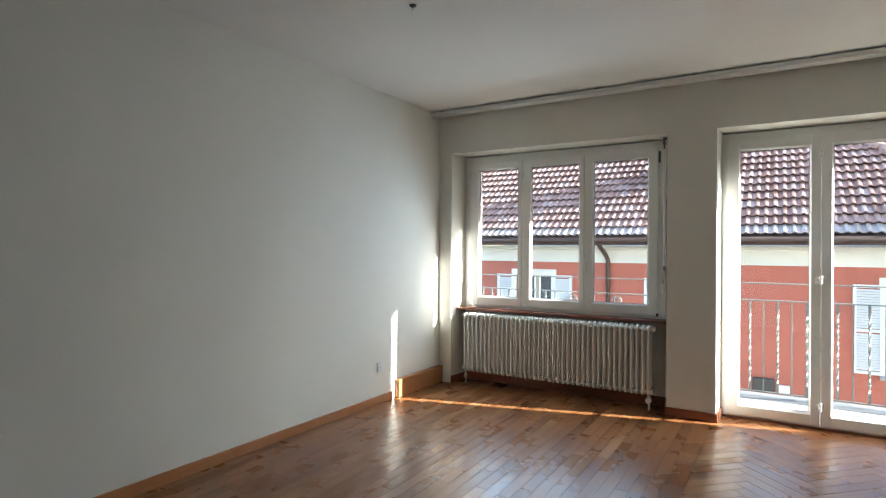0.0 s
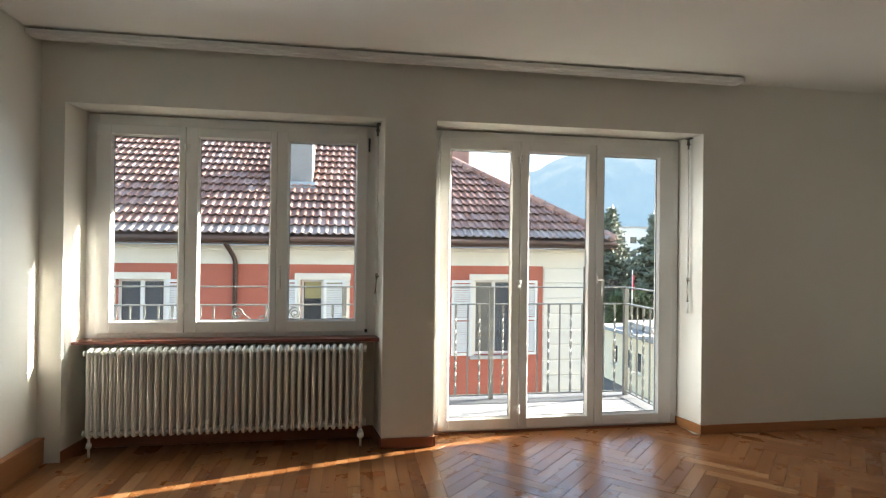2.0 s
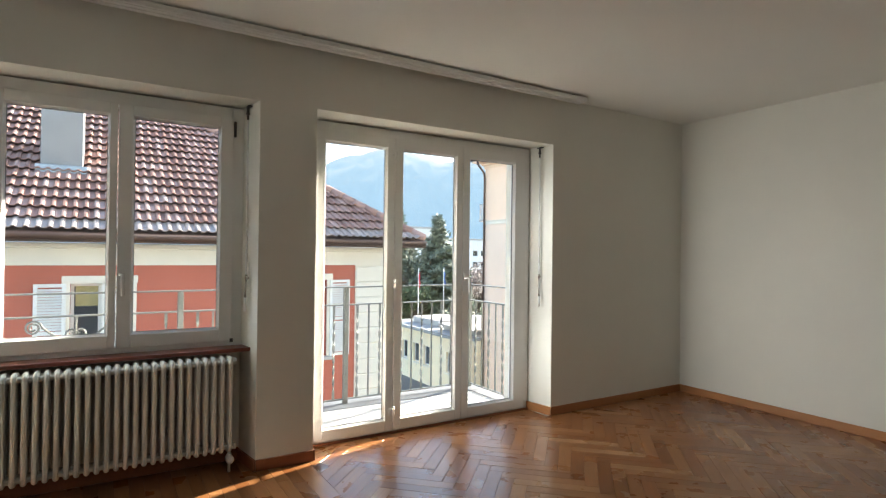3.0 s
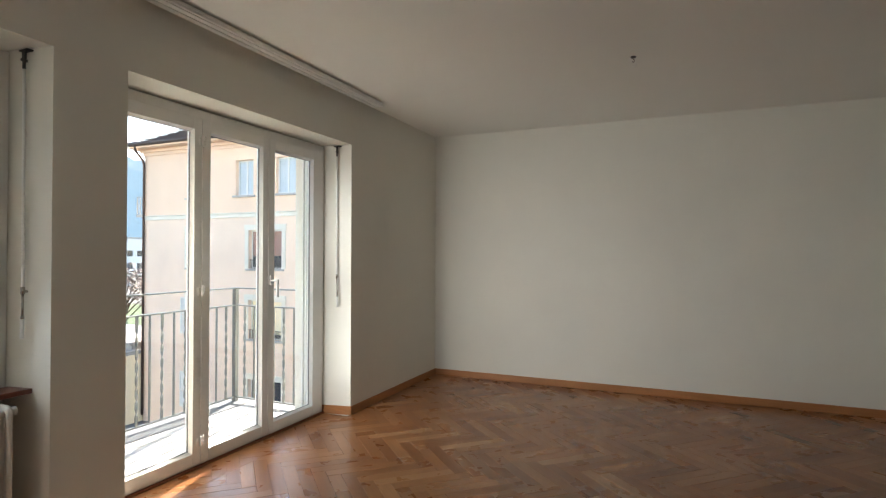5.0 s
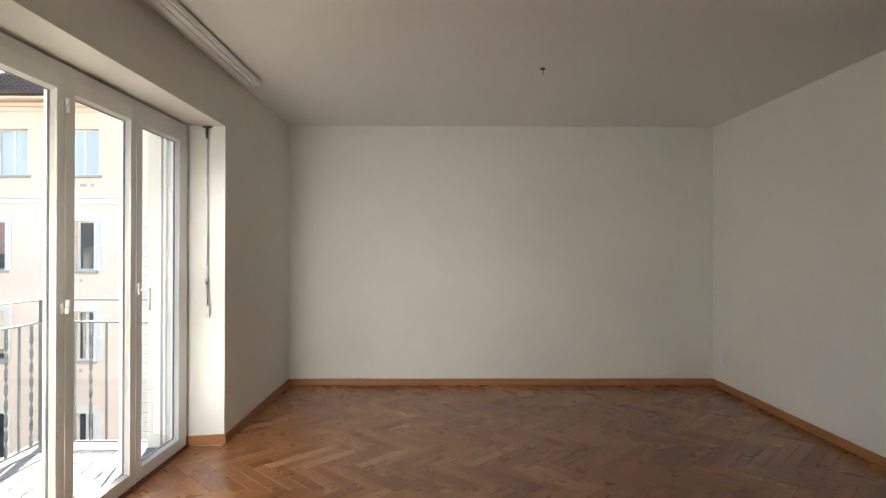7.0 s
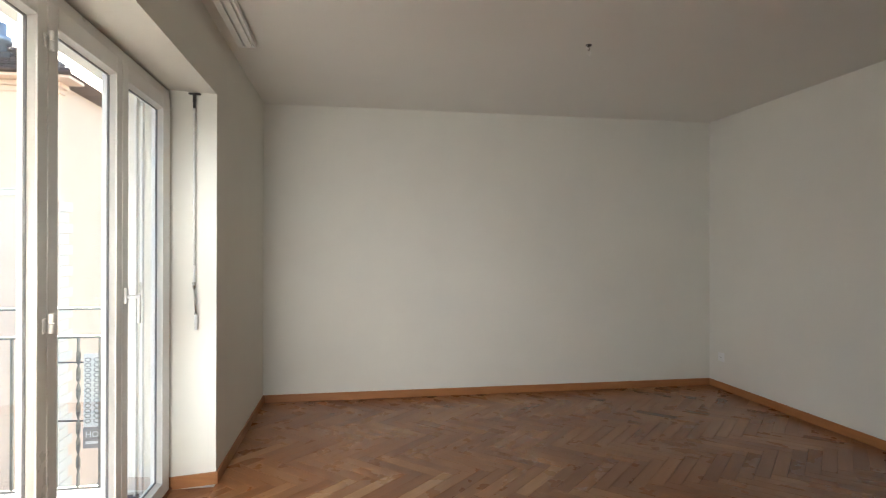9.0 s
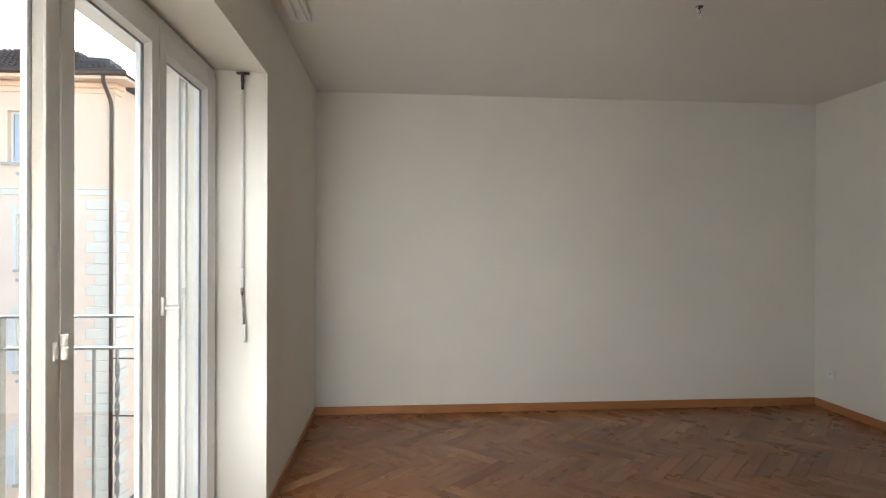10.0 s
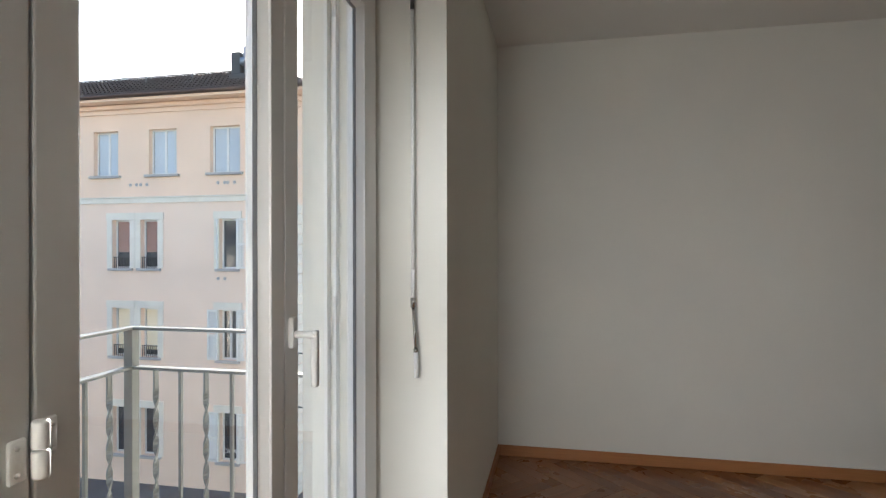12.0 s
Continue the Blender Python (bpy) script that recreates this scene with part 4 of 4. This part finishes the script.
qn = mesh_of("quoin", box(B(), -0.30, 0.30, -0.035, 0.0, 0, 0.30, 0.012), M_WHITESTONE)
qs = mesh_of("quoin", box(B(), -0.035, 0.0, -0.30, 0.30, 0, 0.30, 0.012), M_WHITESTONE)
for k in range(29):
    w = 0.55 if k % 2 else 0.8
    share("quoin", qn, och, Matrix.Translation((UL - w / 2, 0, 0.05 + k * 0.32)) @ Matrix.Diagonal((w / 0.6, 1, 1, 1)))
    share("quoin", qs, och, Matrix.Translation((UL + 0.036, 0.6 + w / 2 - 0.55, 0.05 + k * 0.32)) @ Matrix.Diagonal((1, w / 0.6, 1, 1)))
for u in (U(10.3), U(9.95), U(13.2), U(13.6), U(17.3)):
    bm = B()
    for zc in ((3.55,) if u != U(10.3) else (3.55, 0.42, -2.55)):
        for du in (-0.12, 0.12):
            tube(bm, [(u + du, -0.012, zc + Z0), (u + du, 0.0, zc + Z0)], 0.055, 10)
            tube(bm, [(u + du, -0.02, zc + Z0), (u + du, -0.012, zc + Z0)], 0.03, 8)
    part("vent", bm, M_GREYSTONE, och, "round wall vent")
bm = B()
P = [(-0.6, -0.6, 6.40), (UL + 0.6, -0.6, 6.40), (UL + 0.6, 5.2, 6.40), (-0.6, 5.2, 6.40), (2.3, 2.3, 7.95), (UL - 2.3, 2.3, 7.95)]
v = [bm.verts.new((p[0], p[1], p[2] + Z0)) for p in P]
for q in ((0, 1, 5, 4), (1, 2, 5), (2, 3, 4, 5), (3, 0, 4), (0, 1, 2, 3)):
    bm.faces.new([v[i] for i in q])
oroof = part("roof", bm, M_DARKTILE, och, "dark weathered tile roof")
ve, fa = [], []
osl = math.atan((7.95 - 6.40) / 2.9)
for r in range(9):
    k = r * TE * math.cos(osl)
    for c in range(int((UL + 1.2) / TW)):
        x = -0.5 + c * TW
        if not (-0.6 + k < x < UL + 0.6 - k):
            continue
        m = Matrix.Translation((x, -0.6 + k, 6.42 + Z0 + k * math.tan(osl))) @ pose(0, 0, 0, math.degrees(osl), random.uniform(-1, 1), 0)
        tile_geo(ve, fa, m)
me = bpy.data.meshes.new("roof_tiles")
me.from_pydata([tuple(p) for p in ve], [], fa)
me.shade_smooth()
me.materials.append(M_DARKTILE)
tagged(share("roof_tiles", me, oroof), "dark lapped roof tiles", kind="stuff")
for a, b, za, zb in ((U(10.35), U(9.25), 6.5, 7.25), (U(8.95), U(8.10), 6.5, 7.20)):
    part("chimney", box(B(), a, b, 0.5, 1.3, za + Z0, zb + Z0, 0.02), M_DARK, oroof, "dark sheet-clad chimney")
part("chimney", box(B(), U(10.40), U(10.05), 0.7, 1.2, 7.2 + Z0, 8.05 + Z0, 0.02), M_DARK, oroof, "dark sheet-clad chimney")
bm = tube(B(), [(U(9.78), 0.9, 7.3 + Z0), (U(9.78), 0.9, 7.6 + Z0), (U(9.78), 0.9, 7.62 + Z0), (U(9.78), 0.9, 7.80 + Z0), (U(9.78), 0.9, 7.85 + Z0), (U(9.78), 0.9, 8.2 + Z0)], [0.22, 0.22, 0.36, 0.36, 0.24, 0.24], 16)
part("chimney_pot", bm, M_ZINC, oroof, "shiny metal chimney pot", True)
bm = B()
for yy in (11.8, 13.6):
    tube(bm, [(U(yy), 0.6, 6.9 + Z0), (U(yy), 0.6, 7.75 + Z0)], 0.02, 6)
tube(bm, [(U(11.8), 0.6, 7.72 + Z0), (U(14.9), 0.8, 7.45 + Z0)], 0.012, 6)
tube(bm, [(U(10.4), 0.4, 7.3 + Z0), (U(11.8), 0.6, 7.74 + Z0)], 0.012, 6)
tube(bm, [(U(13.6), 0.6, 7.0 + Z0), (U(11.8), 0.6, 7.1 + Z0)], 0.04, 6)
part("aerial", bm, M_IRON, oroof, "thin roof aerial wires")
bm = box(B(), -1.1, 0.0, 0.4, 1.7, 3.15 + Z0, 3.27 + Z0)
for k in range(9):
    box(bm, -1.08, -1.06, 0.45 + k * 0.15, 0.465 + k * 0.15, 3.27 + Z0, 4.1 + Z0)
    box(bm, -1.08 + k * 0.13, -1.06 + k * 0.13, 0.42, 0.435, 3.27 + Z0, 4.1 + Z0)
box(bm, -1.1, 0.0, 0.41, 0.44, 4.1 + Z0, 4.13 + Z0)
part("balcony", bm, M_GREYSTONE, och, "small grey balcony at the far corner")
# its hanging shop sign
sg = thing("shop_sign", "tall patterned shop sign with a dark lettered panel", "shop sign", (18.75, 6.67, -4.4))
part("sign_board", box(B(), -0.03, 0.03, -0.24, 0.24, 0.62, 2.75, 0.01), M_SHUTTER, sg)
part("name_panel", box(B(), -0.035, 0.035, -0.25, 0.25, 0.0, 0.60, 0.01), M_GREYCHIM, sg, "dark grey panel")
bm = B()
for k in range(13):
    for s in (-0.12, 0.12):
        pts = [(-0.034, s + 0.08 * math.cos(a), 0.80 + k * 0.148 + 0.055 * math.sin(a)) for a in [j * math.pi / 6 for j in range(13)]]
        tube(bm, pts, 0.013, 4, False)
part("ornament", bm, M_IRON, sg)


lettering("letters", "HO", 0.24, sg, pose(-0.04, 0.0, 0.40, 90, 0, -90), M_SHUTTER)
part("lettering_bar", box(B(), -0.042, -0.036, -0.17, 0.17, 0.13, 0.21), M_SHUTTER, sg)
part("bracket", tube(B(), [(0, 0.24, 2.5), (0.1, 1.1, 2.5), (0.2, 1.2, 2.5)], 0.025, 6), M_DARK, sg)
part("bracket", tube(B(), [(0, 0.24, 0.8), (0.1, 1.1, 0.8), (0.2, 1.2, 0.8)], 0.025, 6), M_DARK, sg)

# low cream annexe with a flat roof
low = thing("cream_annexe", "low cream rendered building with a flat gravel roof", "building")
low.matrix_world = pose(17.9, 29.8, GROUND, 0, 0, -90)
LW = 8.95
hs = [(29.8 - y - 0.36, 29.8 - y + 0.36, 1.15, 2.30) for y in (28.0, 26.5, 25.2, 22.64, 21.35)]
part("wall", facade(B(), 0, LW, 0, 3.16, hs, 0.3), M_CREAM, low)
part("wall", box(B(), 0, 0.3, 0.302, 7.0, 0, 3.16), M_CREAM, low)
part("wall", box(B(), LW - 0.3, LW, 0.302, 7.0, 0, 3.16), M_CREAM, low)
bm = box(B(), -0.35, LW, -0.40, 7.2, 3.162, 3.26, 0.02)
box(bm, -0.28, LW, -0.33, 7.1, 3.261, 3.34, 0.02)
part("roof", bm, M_FLATROOF, low, "flat grey gravel roof with a double edge")
part("rooflight", box(B(), 1.2, 4.4, 0.9, 3.4, 3.342, 3.72, 0.03), M_GREYSTONE, low, "raised grey roof slab")
bm = box(B(), 5.2, LW - 0.1, 0.35, 2.9, 3.62, 3.74, 0.02)
box(bm, 5.4, LW - 0.3, 0.7, 2.7, 3.342, 3.62)
part("rooflight", bm, M_GREYSTONE, low, "raised grey roof slab")
for h in hs:
    window_far(low, (h[0] + h[1]) / 2, h[2], h[3], 0.72, M_SHUTTER, 0.12, None, None, M_WHITESTONE, 1)

# far white blocks
for x, y, w, d, h in ((62, 108, 14, 10, 13.5), (92, 118, 26, 10, 11.4), (44, 92, 10, 8, 9.5)):
    blk = thing("apartment_building", "distant white apartment building", "building", (x, y, GROUND), group="distant buildings")
    fl = [(-w / 2 + 1 + k * 2.6, -w / 2 + 2.6 + k * 2.6, z, z + 1.4) for k in range(int((w - 2) / 2.6)) for z in (1.2, 4.2, 7.2, 10.2) if z + 2 < h]
    part("wall", facade(B(), -w / 2, w / 2, 0, h, fl, 0.4), M_WHITEFAR, blk)
    part("wall", box(B(), -w / 2, -w / 2 + 0.4, 0.402, d, 0, h), M_WHITEFAR, blk)
    part("wall", box(B(), w / 2 - 0.4, w / 2, 0.402, d, 0, h), M_WHITEFAR, blk)
    part("roof", box(B(), -w / 2 - 0.3, w / 2 + 0.3, -0.3, d, h, h + 0.4), M_GREYSTONE, blk)
    for f in fl:
        part("window", box(B(), f[0], f[1], 0.25, 0.3, f[2], f[3]), M_FARGLASS, blk)


# ---- trees ----
def clumps(bm, pts, size, rng, flat=0.5):
    """Many small leaf-like blades round points."""
    for p in pts:
        for _ in range(3):
            d = Vector((rng.gauss(0, 1), rng.gauss(0, 1), rng.gauss(0, flat))).normalized()
            u = d.orthogonal().normalized()
            s = size * rng.uniform(0.5, 1.3)
            a, b2, c, e = p, p + d * s * 0.55 + u * s * 0.26, p + d * s, p + d * s * 0.5 - u * s * 0.26
            bm.faces.new([bm.verts.new(q) for q in (a, b2, c, e)])
    return bm


def conifer(x, y, h, r, seed):
    rng = random.Random(seed)
    t = thing("conifer", "tall dark green conifer in the park", "tree", (x, y, GROUND), group="park trees")
    bm = tube(B(), [(0, 0, 0), (0.05, 0, h * 0.5), (0, 0.03, h * 0.97)], [0.28, 0.16, 0.02], 8)
    pts = []
    z = h * 0.10
    while z < h:
        k = 1 - z / h
        n = max(4, int(22 * k + 4))
        for i in range(n):
            a = rng.uniform(0, 6.283)
            ln = r * (k ** 0.8) * rng.uniform(0.55, 1.15) + 0.12
            tip = Vector((math.cos(a) * ln, math.sin(a) * ln, z - ln * 0.12 + rng.uniform(-0.15, 0.2)))
            if ln > 0.5:
                tube(bm, [(0, 0, z), tip * 0.5 + Vector((0, 0, z * 0.5 + 0.05)), tip], [0.03, 0.02, 0.008], 4, False)
            m = int(ln * 14) + 4
            for j in range(m):
                f = (j + rng.random()) / m
                q = Vector((0, 0, z)).lerp(tip, f ** 0.7)
                pts.append(q + Vector((rng.gauss(0, 0.12), rng.gauss(0, 0.12), rng.gauss(0, 0.10))))
        z += h * 0.028
    part("trunk", bm, M_BARK, t)
    part("crown", clumps(B(), pts, 0.42, rng, 0.45), M_NEEDLE, t)
    return t


def broadleaf(x, y, h, r, seed, mat, name, label, size=0.30, dens=1.0):
    rng = random.Random(seed)
    t = thing(name, label, "tree", (x, y, GROUND), group="park trees")
    bm = tube(B(), [(0, 0, 0), (0.06, 0.02, h * 0.25), (0, 0, h * 0.45)], [0.20, 0.15, 0.11], 8)
    pts = []
    for i in range(int(26 * dens)):
        a, e = rng.uniform(0, 6.283), rng.uniform(-0.25, 1.45)
        ln = rng.uniform(0.6, 1.05)
        tip = Vector((math.cos(a) * math.cos(e) * r * ln, math.sin(a) * math.cos(e) * r * ln, h * 0.55 + math.sin(e) * h * 0.43 * ln))
        root = Vector((0, 0, h * rng.uniform(0.22, 0.45)))
        mid = root.lerp(tip, 0.55) + Vector((rng.gauss(0, 0.15), rng.gauss(0, 0.15), 0.2))
        tube(bm, [root, mid, tip], [0.07, 0.04, 0.01], 5, False)
        for j in range(int(46 * dens)):
            f = rng.random() ** 0.6
            q = mid.lerp(tip, f)
            pts.append(q + Vector((rng.gauss(0, 0.34), rng.gauss(0, 0.34), rng.gauss(0, 0.28))))
    part("trunk", bm, M_BARK, t)
    part("crown", clumps(B(), pts, size, rng, 1.0), mat, t)
    return t


conifer(28.0, 41.0, 11.3, 4.0, 1)
conifer(25.6, 44.5, 12.0, 4.2, 2)
broadleaf(22.5, 43.5, 8.2, 3.2, 4, M_TWIG, "bare_tree", "bare pinkish-brown winter tree in the park", 0.26)
broadleaf(29.4, 40.5, 8.8, 1.9, 5, M_LEAF, "broadleaf_tree", "green leafy tree beside the annexe", 0.34)
broadleaf(24.8, 39.0, 5.4, 2.2, 6, M_LEAF, "broadleaf_tree", "green leafy shrub tree in the park", 0.32)
broadleaf(33.5, 42.0, 7.6, 3.4, 7, M_TWIG, "bare_tree", "bare brown winter tree in the park", 0.28)
broadleaf(19.5, 46.0, 6.2, 2.8, 8, M_NEEDLE, "evergreen_shrub", "dark evergreen shrub on the lawn", 0.30)
for x, y, mat, lab in ((23.6, 36.6, M_FLAGRED, "red"), (26.8, 37.8, M_FLAGBLUE, "blue")):
    fl = thing("flag_pole", "white flag pole with a furled %s flag" % lab, "flag pole", (x, y, GROUND), group="flag poles")
    part("pole", tube(B(), [(0, 0, 0), (0, 0, 6.6)], [0.05, 0.03], 8), M_SHUTTER, fl, "", True)
    bm = B()
    prev = None
    for k in range(12):
        z = 6.2 - k * 0.11
        w = 0.12 + 0.03 * math.sin(k * 0.9)
        ring = [bm.verts.new((0.04 + w * j / 5, 0.05 * math.sin(j * 1.6 + k * 0.3), z)) for j in range(6)]
        if prev:
            for j in range(5):
                bm.faces.new((prev[j], prev[j + 1], ring[j + 1], ring[j]))
        prev = ring
    part("flag", bm, mat, fl, "", True)

# ---- mountains beyond the lake ----
bm = B()
rows = []
NA, NR = 220, 40
for i in range(NA + 1):
    az = radians(20 + 95 * i / NA)
    crest = 9.3 + 1.2 * math.sin(math.degrees(az) * 0.20 + 1.2) + 1.6 * noise.noise((az * 7, 1.3, 0)) + 0.8 * noise.noise((az * 19, 4.1, 0)) + 0.4 * noise.noise((az * 50, 2.1, 0)) - 2.4 * max(0, (math.degrees(az) - 70) / 8) + 1.5 * math.exp(-((math.degrees(az) - 54) / 9) ** 2)
    col = []
    for j in range(NR + 1):
        f = j / NR
        r = 1500 + 1500 * f
        z = math.tan(radians(max(1.0, crest))) * 3000 * (f ** 0.85) * (0.93 + 0.12 * noise.noise((az * 24, f * 5, 3.0)) * (1 - f) * 2) + 30 * noise.noise((az * 60, f * 14, 7.0)) * f * (1 - f) * 3
        col.append(bm.verts.new((r * math.cos(az), r * math.sin(az), z + GROUND)))
    rows.append(col)
for a, b in zip(rows, rows[1:]):
    for j in range(NR):
        bm.faces.new((a[j], b[j], b[j + 1], a[j + 1]))
structure("backdrop", bm, M_MOUNTAIN, "snow-streaked mountains across the valley, blue haze painted in as glow", "mountain", True)


# ---- parquet: strips in the first room, herringbone in the second ----
def clip(poly, rect):
    x0, x1, y0, y1 = rect
    for ax, lim, s in ((0, x0, 1), (0, x1, -1), (1, y0, 1), (1, y1, -1)):
        res = []
        for i, p in enumerate(poly):
            q = poly[(i + 1) % len(poly)]
            dp, dq = s * (p[ax] - lim), s * (q[ax] - lim)
            if dp >= 0:
                res.append(p)
            if dp * dq < 0:
                t = dp / (dp - dq)
                res.append((p[0] + t * (q[0] - p[0]), p[1] + t * (q[1] - p[1])))
        poly = res
        if not poly:
            return poly
    return [p for i, p in enumerate(poly) if math.dist(p, poly[i - 1]) > 0.003]


def area(p):
    return abs(sum(p[i][0] * p[(i + 1) % len(p)][1] - p[(i + 1) % len(p)][0] * p[i][1] for i in range(len(p)))) / 2


def plank_bm(bm, poly, way, uvl, z=0.0):
    """A plank with eased edges on a plan polygon; the figure runs along way."""
    n = len(poly)
    cx, cy = sum(p[0] for p in poly) / n, sum(p[1] for p in poly) / n
    turn = sum(poly[i][0] * poly[(i + 1) % n][1] - poly[(i + 1) % n][0] * poly[i][1] for i in range(n))
    sides = []
    for i in range(n):
        e = Vector((poly[(i + 1) % n][0] - poly[i][0], poly[(i + 1) % n][1] - poly[i][1])).normalized()
        sides.append(Vector((-e.y, e.x)) * (1 if turn > 0 else -1))

    def inset(i, d):
        a, b = sides[i - 1], sides[i]
        k = d / max(0.35, 1 + a.dot(b))
        return (poly[i][0] + (a.x + b.x) * k, poly[i][1] + (a.y + b.y) * k)
    a = [bm.verts.new((*inset(i, 0.0005), -0.012)) for i in range(n)]
    b = [bm.verts.new((*inset(i, 0.0005), z - 0.0012)) for i in range(n)]
    c = [bm.verts.new((*inset(i, 0.0016), z)) for i in range(n)]
    fs = [bm.faces.new(c)]
    for lo, hi in ((a, b), (b, c)):
        for i in range(n):
            fs.append(bm.faces.new((lo[i], lo[(i + 1) % n], hi[(i + 1) % n], hi[i])))
    for f in fs:
        for lp in f.loops:
            x, y = lp.vert.co.x - cx, lp.vert.co.y - cy
            lp[uvl].uv = (x * way[0] + y * way[1], -x * way[1] + y * way[0])


def lay(floor, pieces, near):
    """Lay planks: near ones as pieces of their own, the rest as one."""
    rng = random.Random(11)
    full = {}
    rest = B()
    ruv = rest.loops.layers.uv.verify()
    pieces.sort(key=near)
    for i, (poly, way) in enumerate(pieces):
        z = rng.uniform(-0.0005, 0.0004)
        if i < 300:
            cx, cy = sum(p[0] for p in poly) / len(poly), sum(p[1] for p in poly) / len(poly)
            local = [(p[0] - cx, p[1] - cy) for p in poly]
            key = tuple(round(c, 3) for p in local for c in p)
            if key not in full:
                bm = B()
                plank_bm(bm, local, way, bm.loops.layers.uv.verify())
                full[key] = mesh_of("plank", bm, M_OAK)
            share("plank", full[key], floor, pose(cx, cy, z))
        else:
            plank_bm(rest, poly, way, ruv, z)
    if len(pieces) > 300:
        tagged(share("planks", mesh_of("planks", rest, M_OAK), floor), "varnished oak planks", kind="stuff")


EDGE = 2.51
fl_a = structure("floor_1", box(B(), 0.0, EDGE, -6.0, 0.272, -0.1, -0.004), M_JOINT, "varnished oak strip parquet floor", "floor")
fl_b = structure("floor_2", prism(B(), [(EDGE, -6.0), (3.9, -6.0), (3.9, -4.43), (6.35, -4.43), (6.35, 0.0), (D_FR[1], 0.0), (D_FR[1], 0.248), (EDGE, 0.248)], -0.1, -0.004), M_JOINT, "varnished oak herringbone parquet floor", "floor")
strips = []
rng = random.Random(3)
SW = 0.076
nx = round((EDGE - 0.11) / SW)
for i in range(nx):
    x0 = i * (EDGE - 0.11) / nx
    x1 = x0 + (EDGE - 0.11) / nx
    y = -6.0 - rng.uniform(0, 0.5)
    while y < 0.26:
        l = rng.choice((0.5, 0.6, 0.7, 0.8, 0.95))
        q = clip([(x0, y), (x1, y), (x1, y + l), (x0, y + l)], (0.0, EDGE, -6.0, 0.26))
        if len(q) > 2 and area(q) > 0.002:
            strips.append((q, (0, 1)))
        y += l
y = -6.0
while y < 0.0:
    l = rng.choice((0.9, 1.1, 1.3))
    strips.append((clip([(EDGE - 0.11, y), (EDGE, y), (EDGE, min(0, y + l)), (EDGE - 0.11, min(0, y + l))], (0, EDGE, -6.0, 0.238)), (0, 1)))
    y += l
lay(fl_a, strips, lambda s: abs(s[0][0][0] - 1.2) + abs(s[0][0][1] + 1.2))

HL, HW = 0.498, 0.083
herr = []
c45 = math.sqrt(0.5)


def turned(p):
    return (3.80 + (p[1] - p[0]) * c45, -2.0 + (p[0] + p[1]) * c45)


for i in range(-70, 71):
    for j in range(-10, 11):
        # a stair of laid and standing planks, one width on each time
        ox, oy = i * HW + j * HL, i * HW - j * HL
        for q, way in (([(ox, oy), (ox + HL, oy), (ox + HL, oy + HW), (ox, oy + HW)], (-c45, c45)), ([(ox, oy + HW), (ox + HW, oy + HW), (ox + HW, oy + HW + HL), (ox, oy + HW + HL)], (c45, c45))):
            for rect in ((EDGE, 6.35, -4.43, 0.0), (EDGE, 3.9, -6.0, -4.43), (D_FR[0], D_FR[1], 0.0, 0.226)):
                r = clip([turned(p) for p in q], rect)
                if len(r) > 2 and area(r) > 0.00002:
                    herr.append((r, way))
lay(fl_b, herr, lambda s: abs(s[0][0][0] - 3.9) + abs(s[0][0][1] + 0.9))
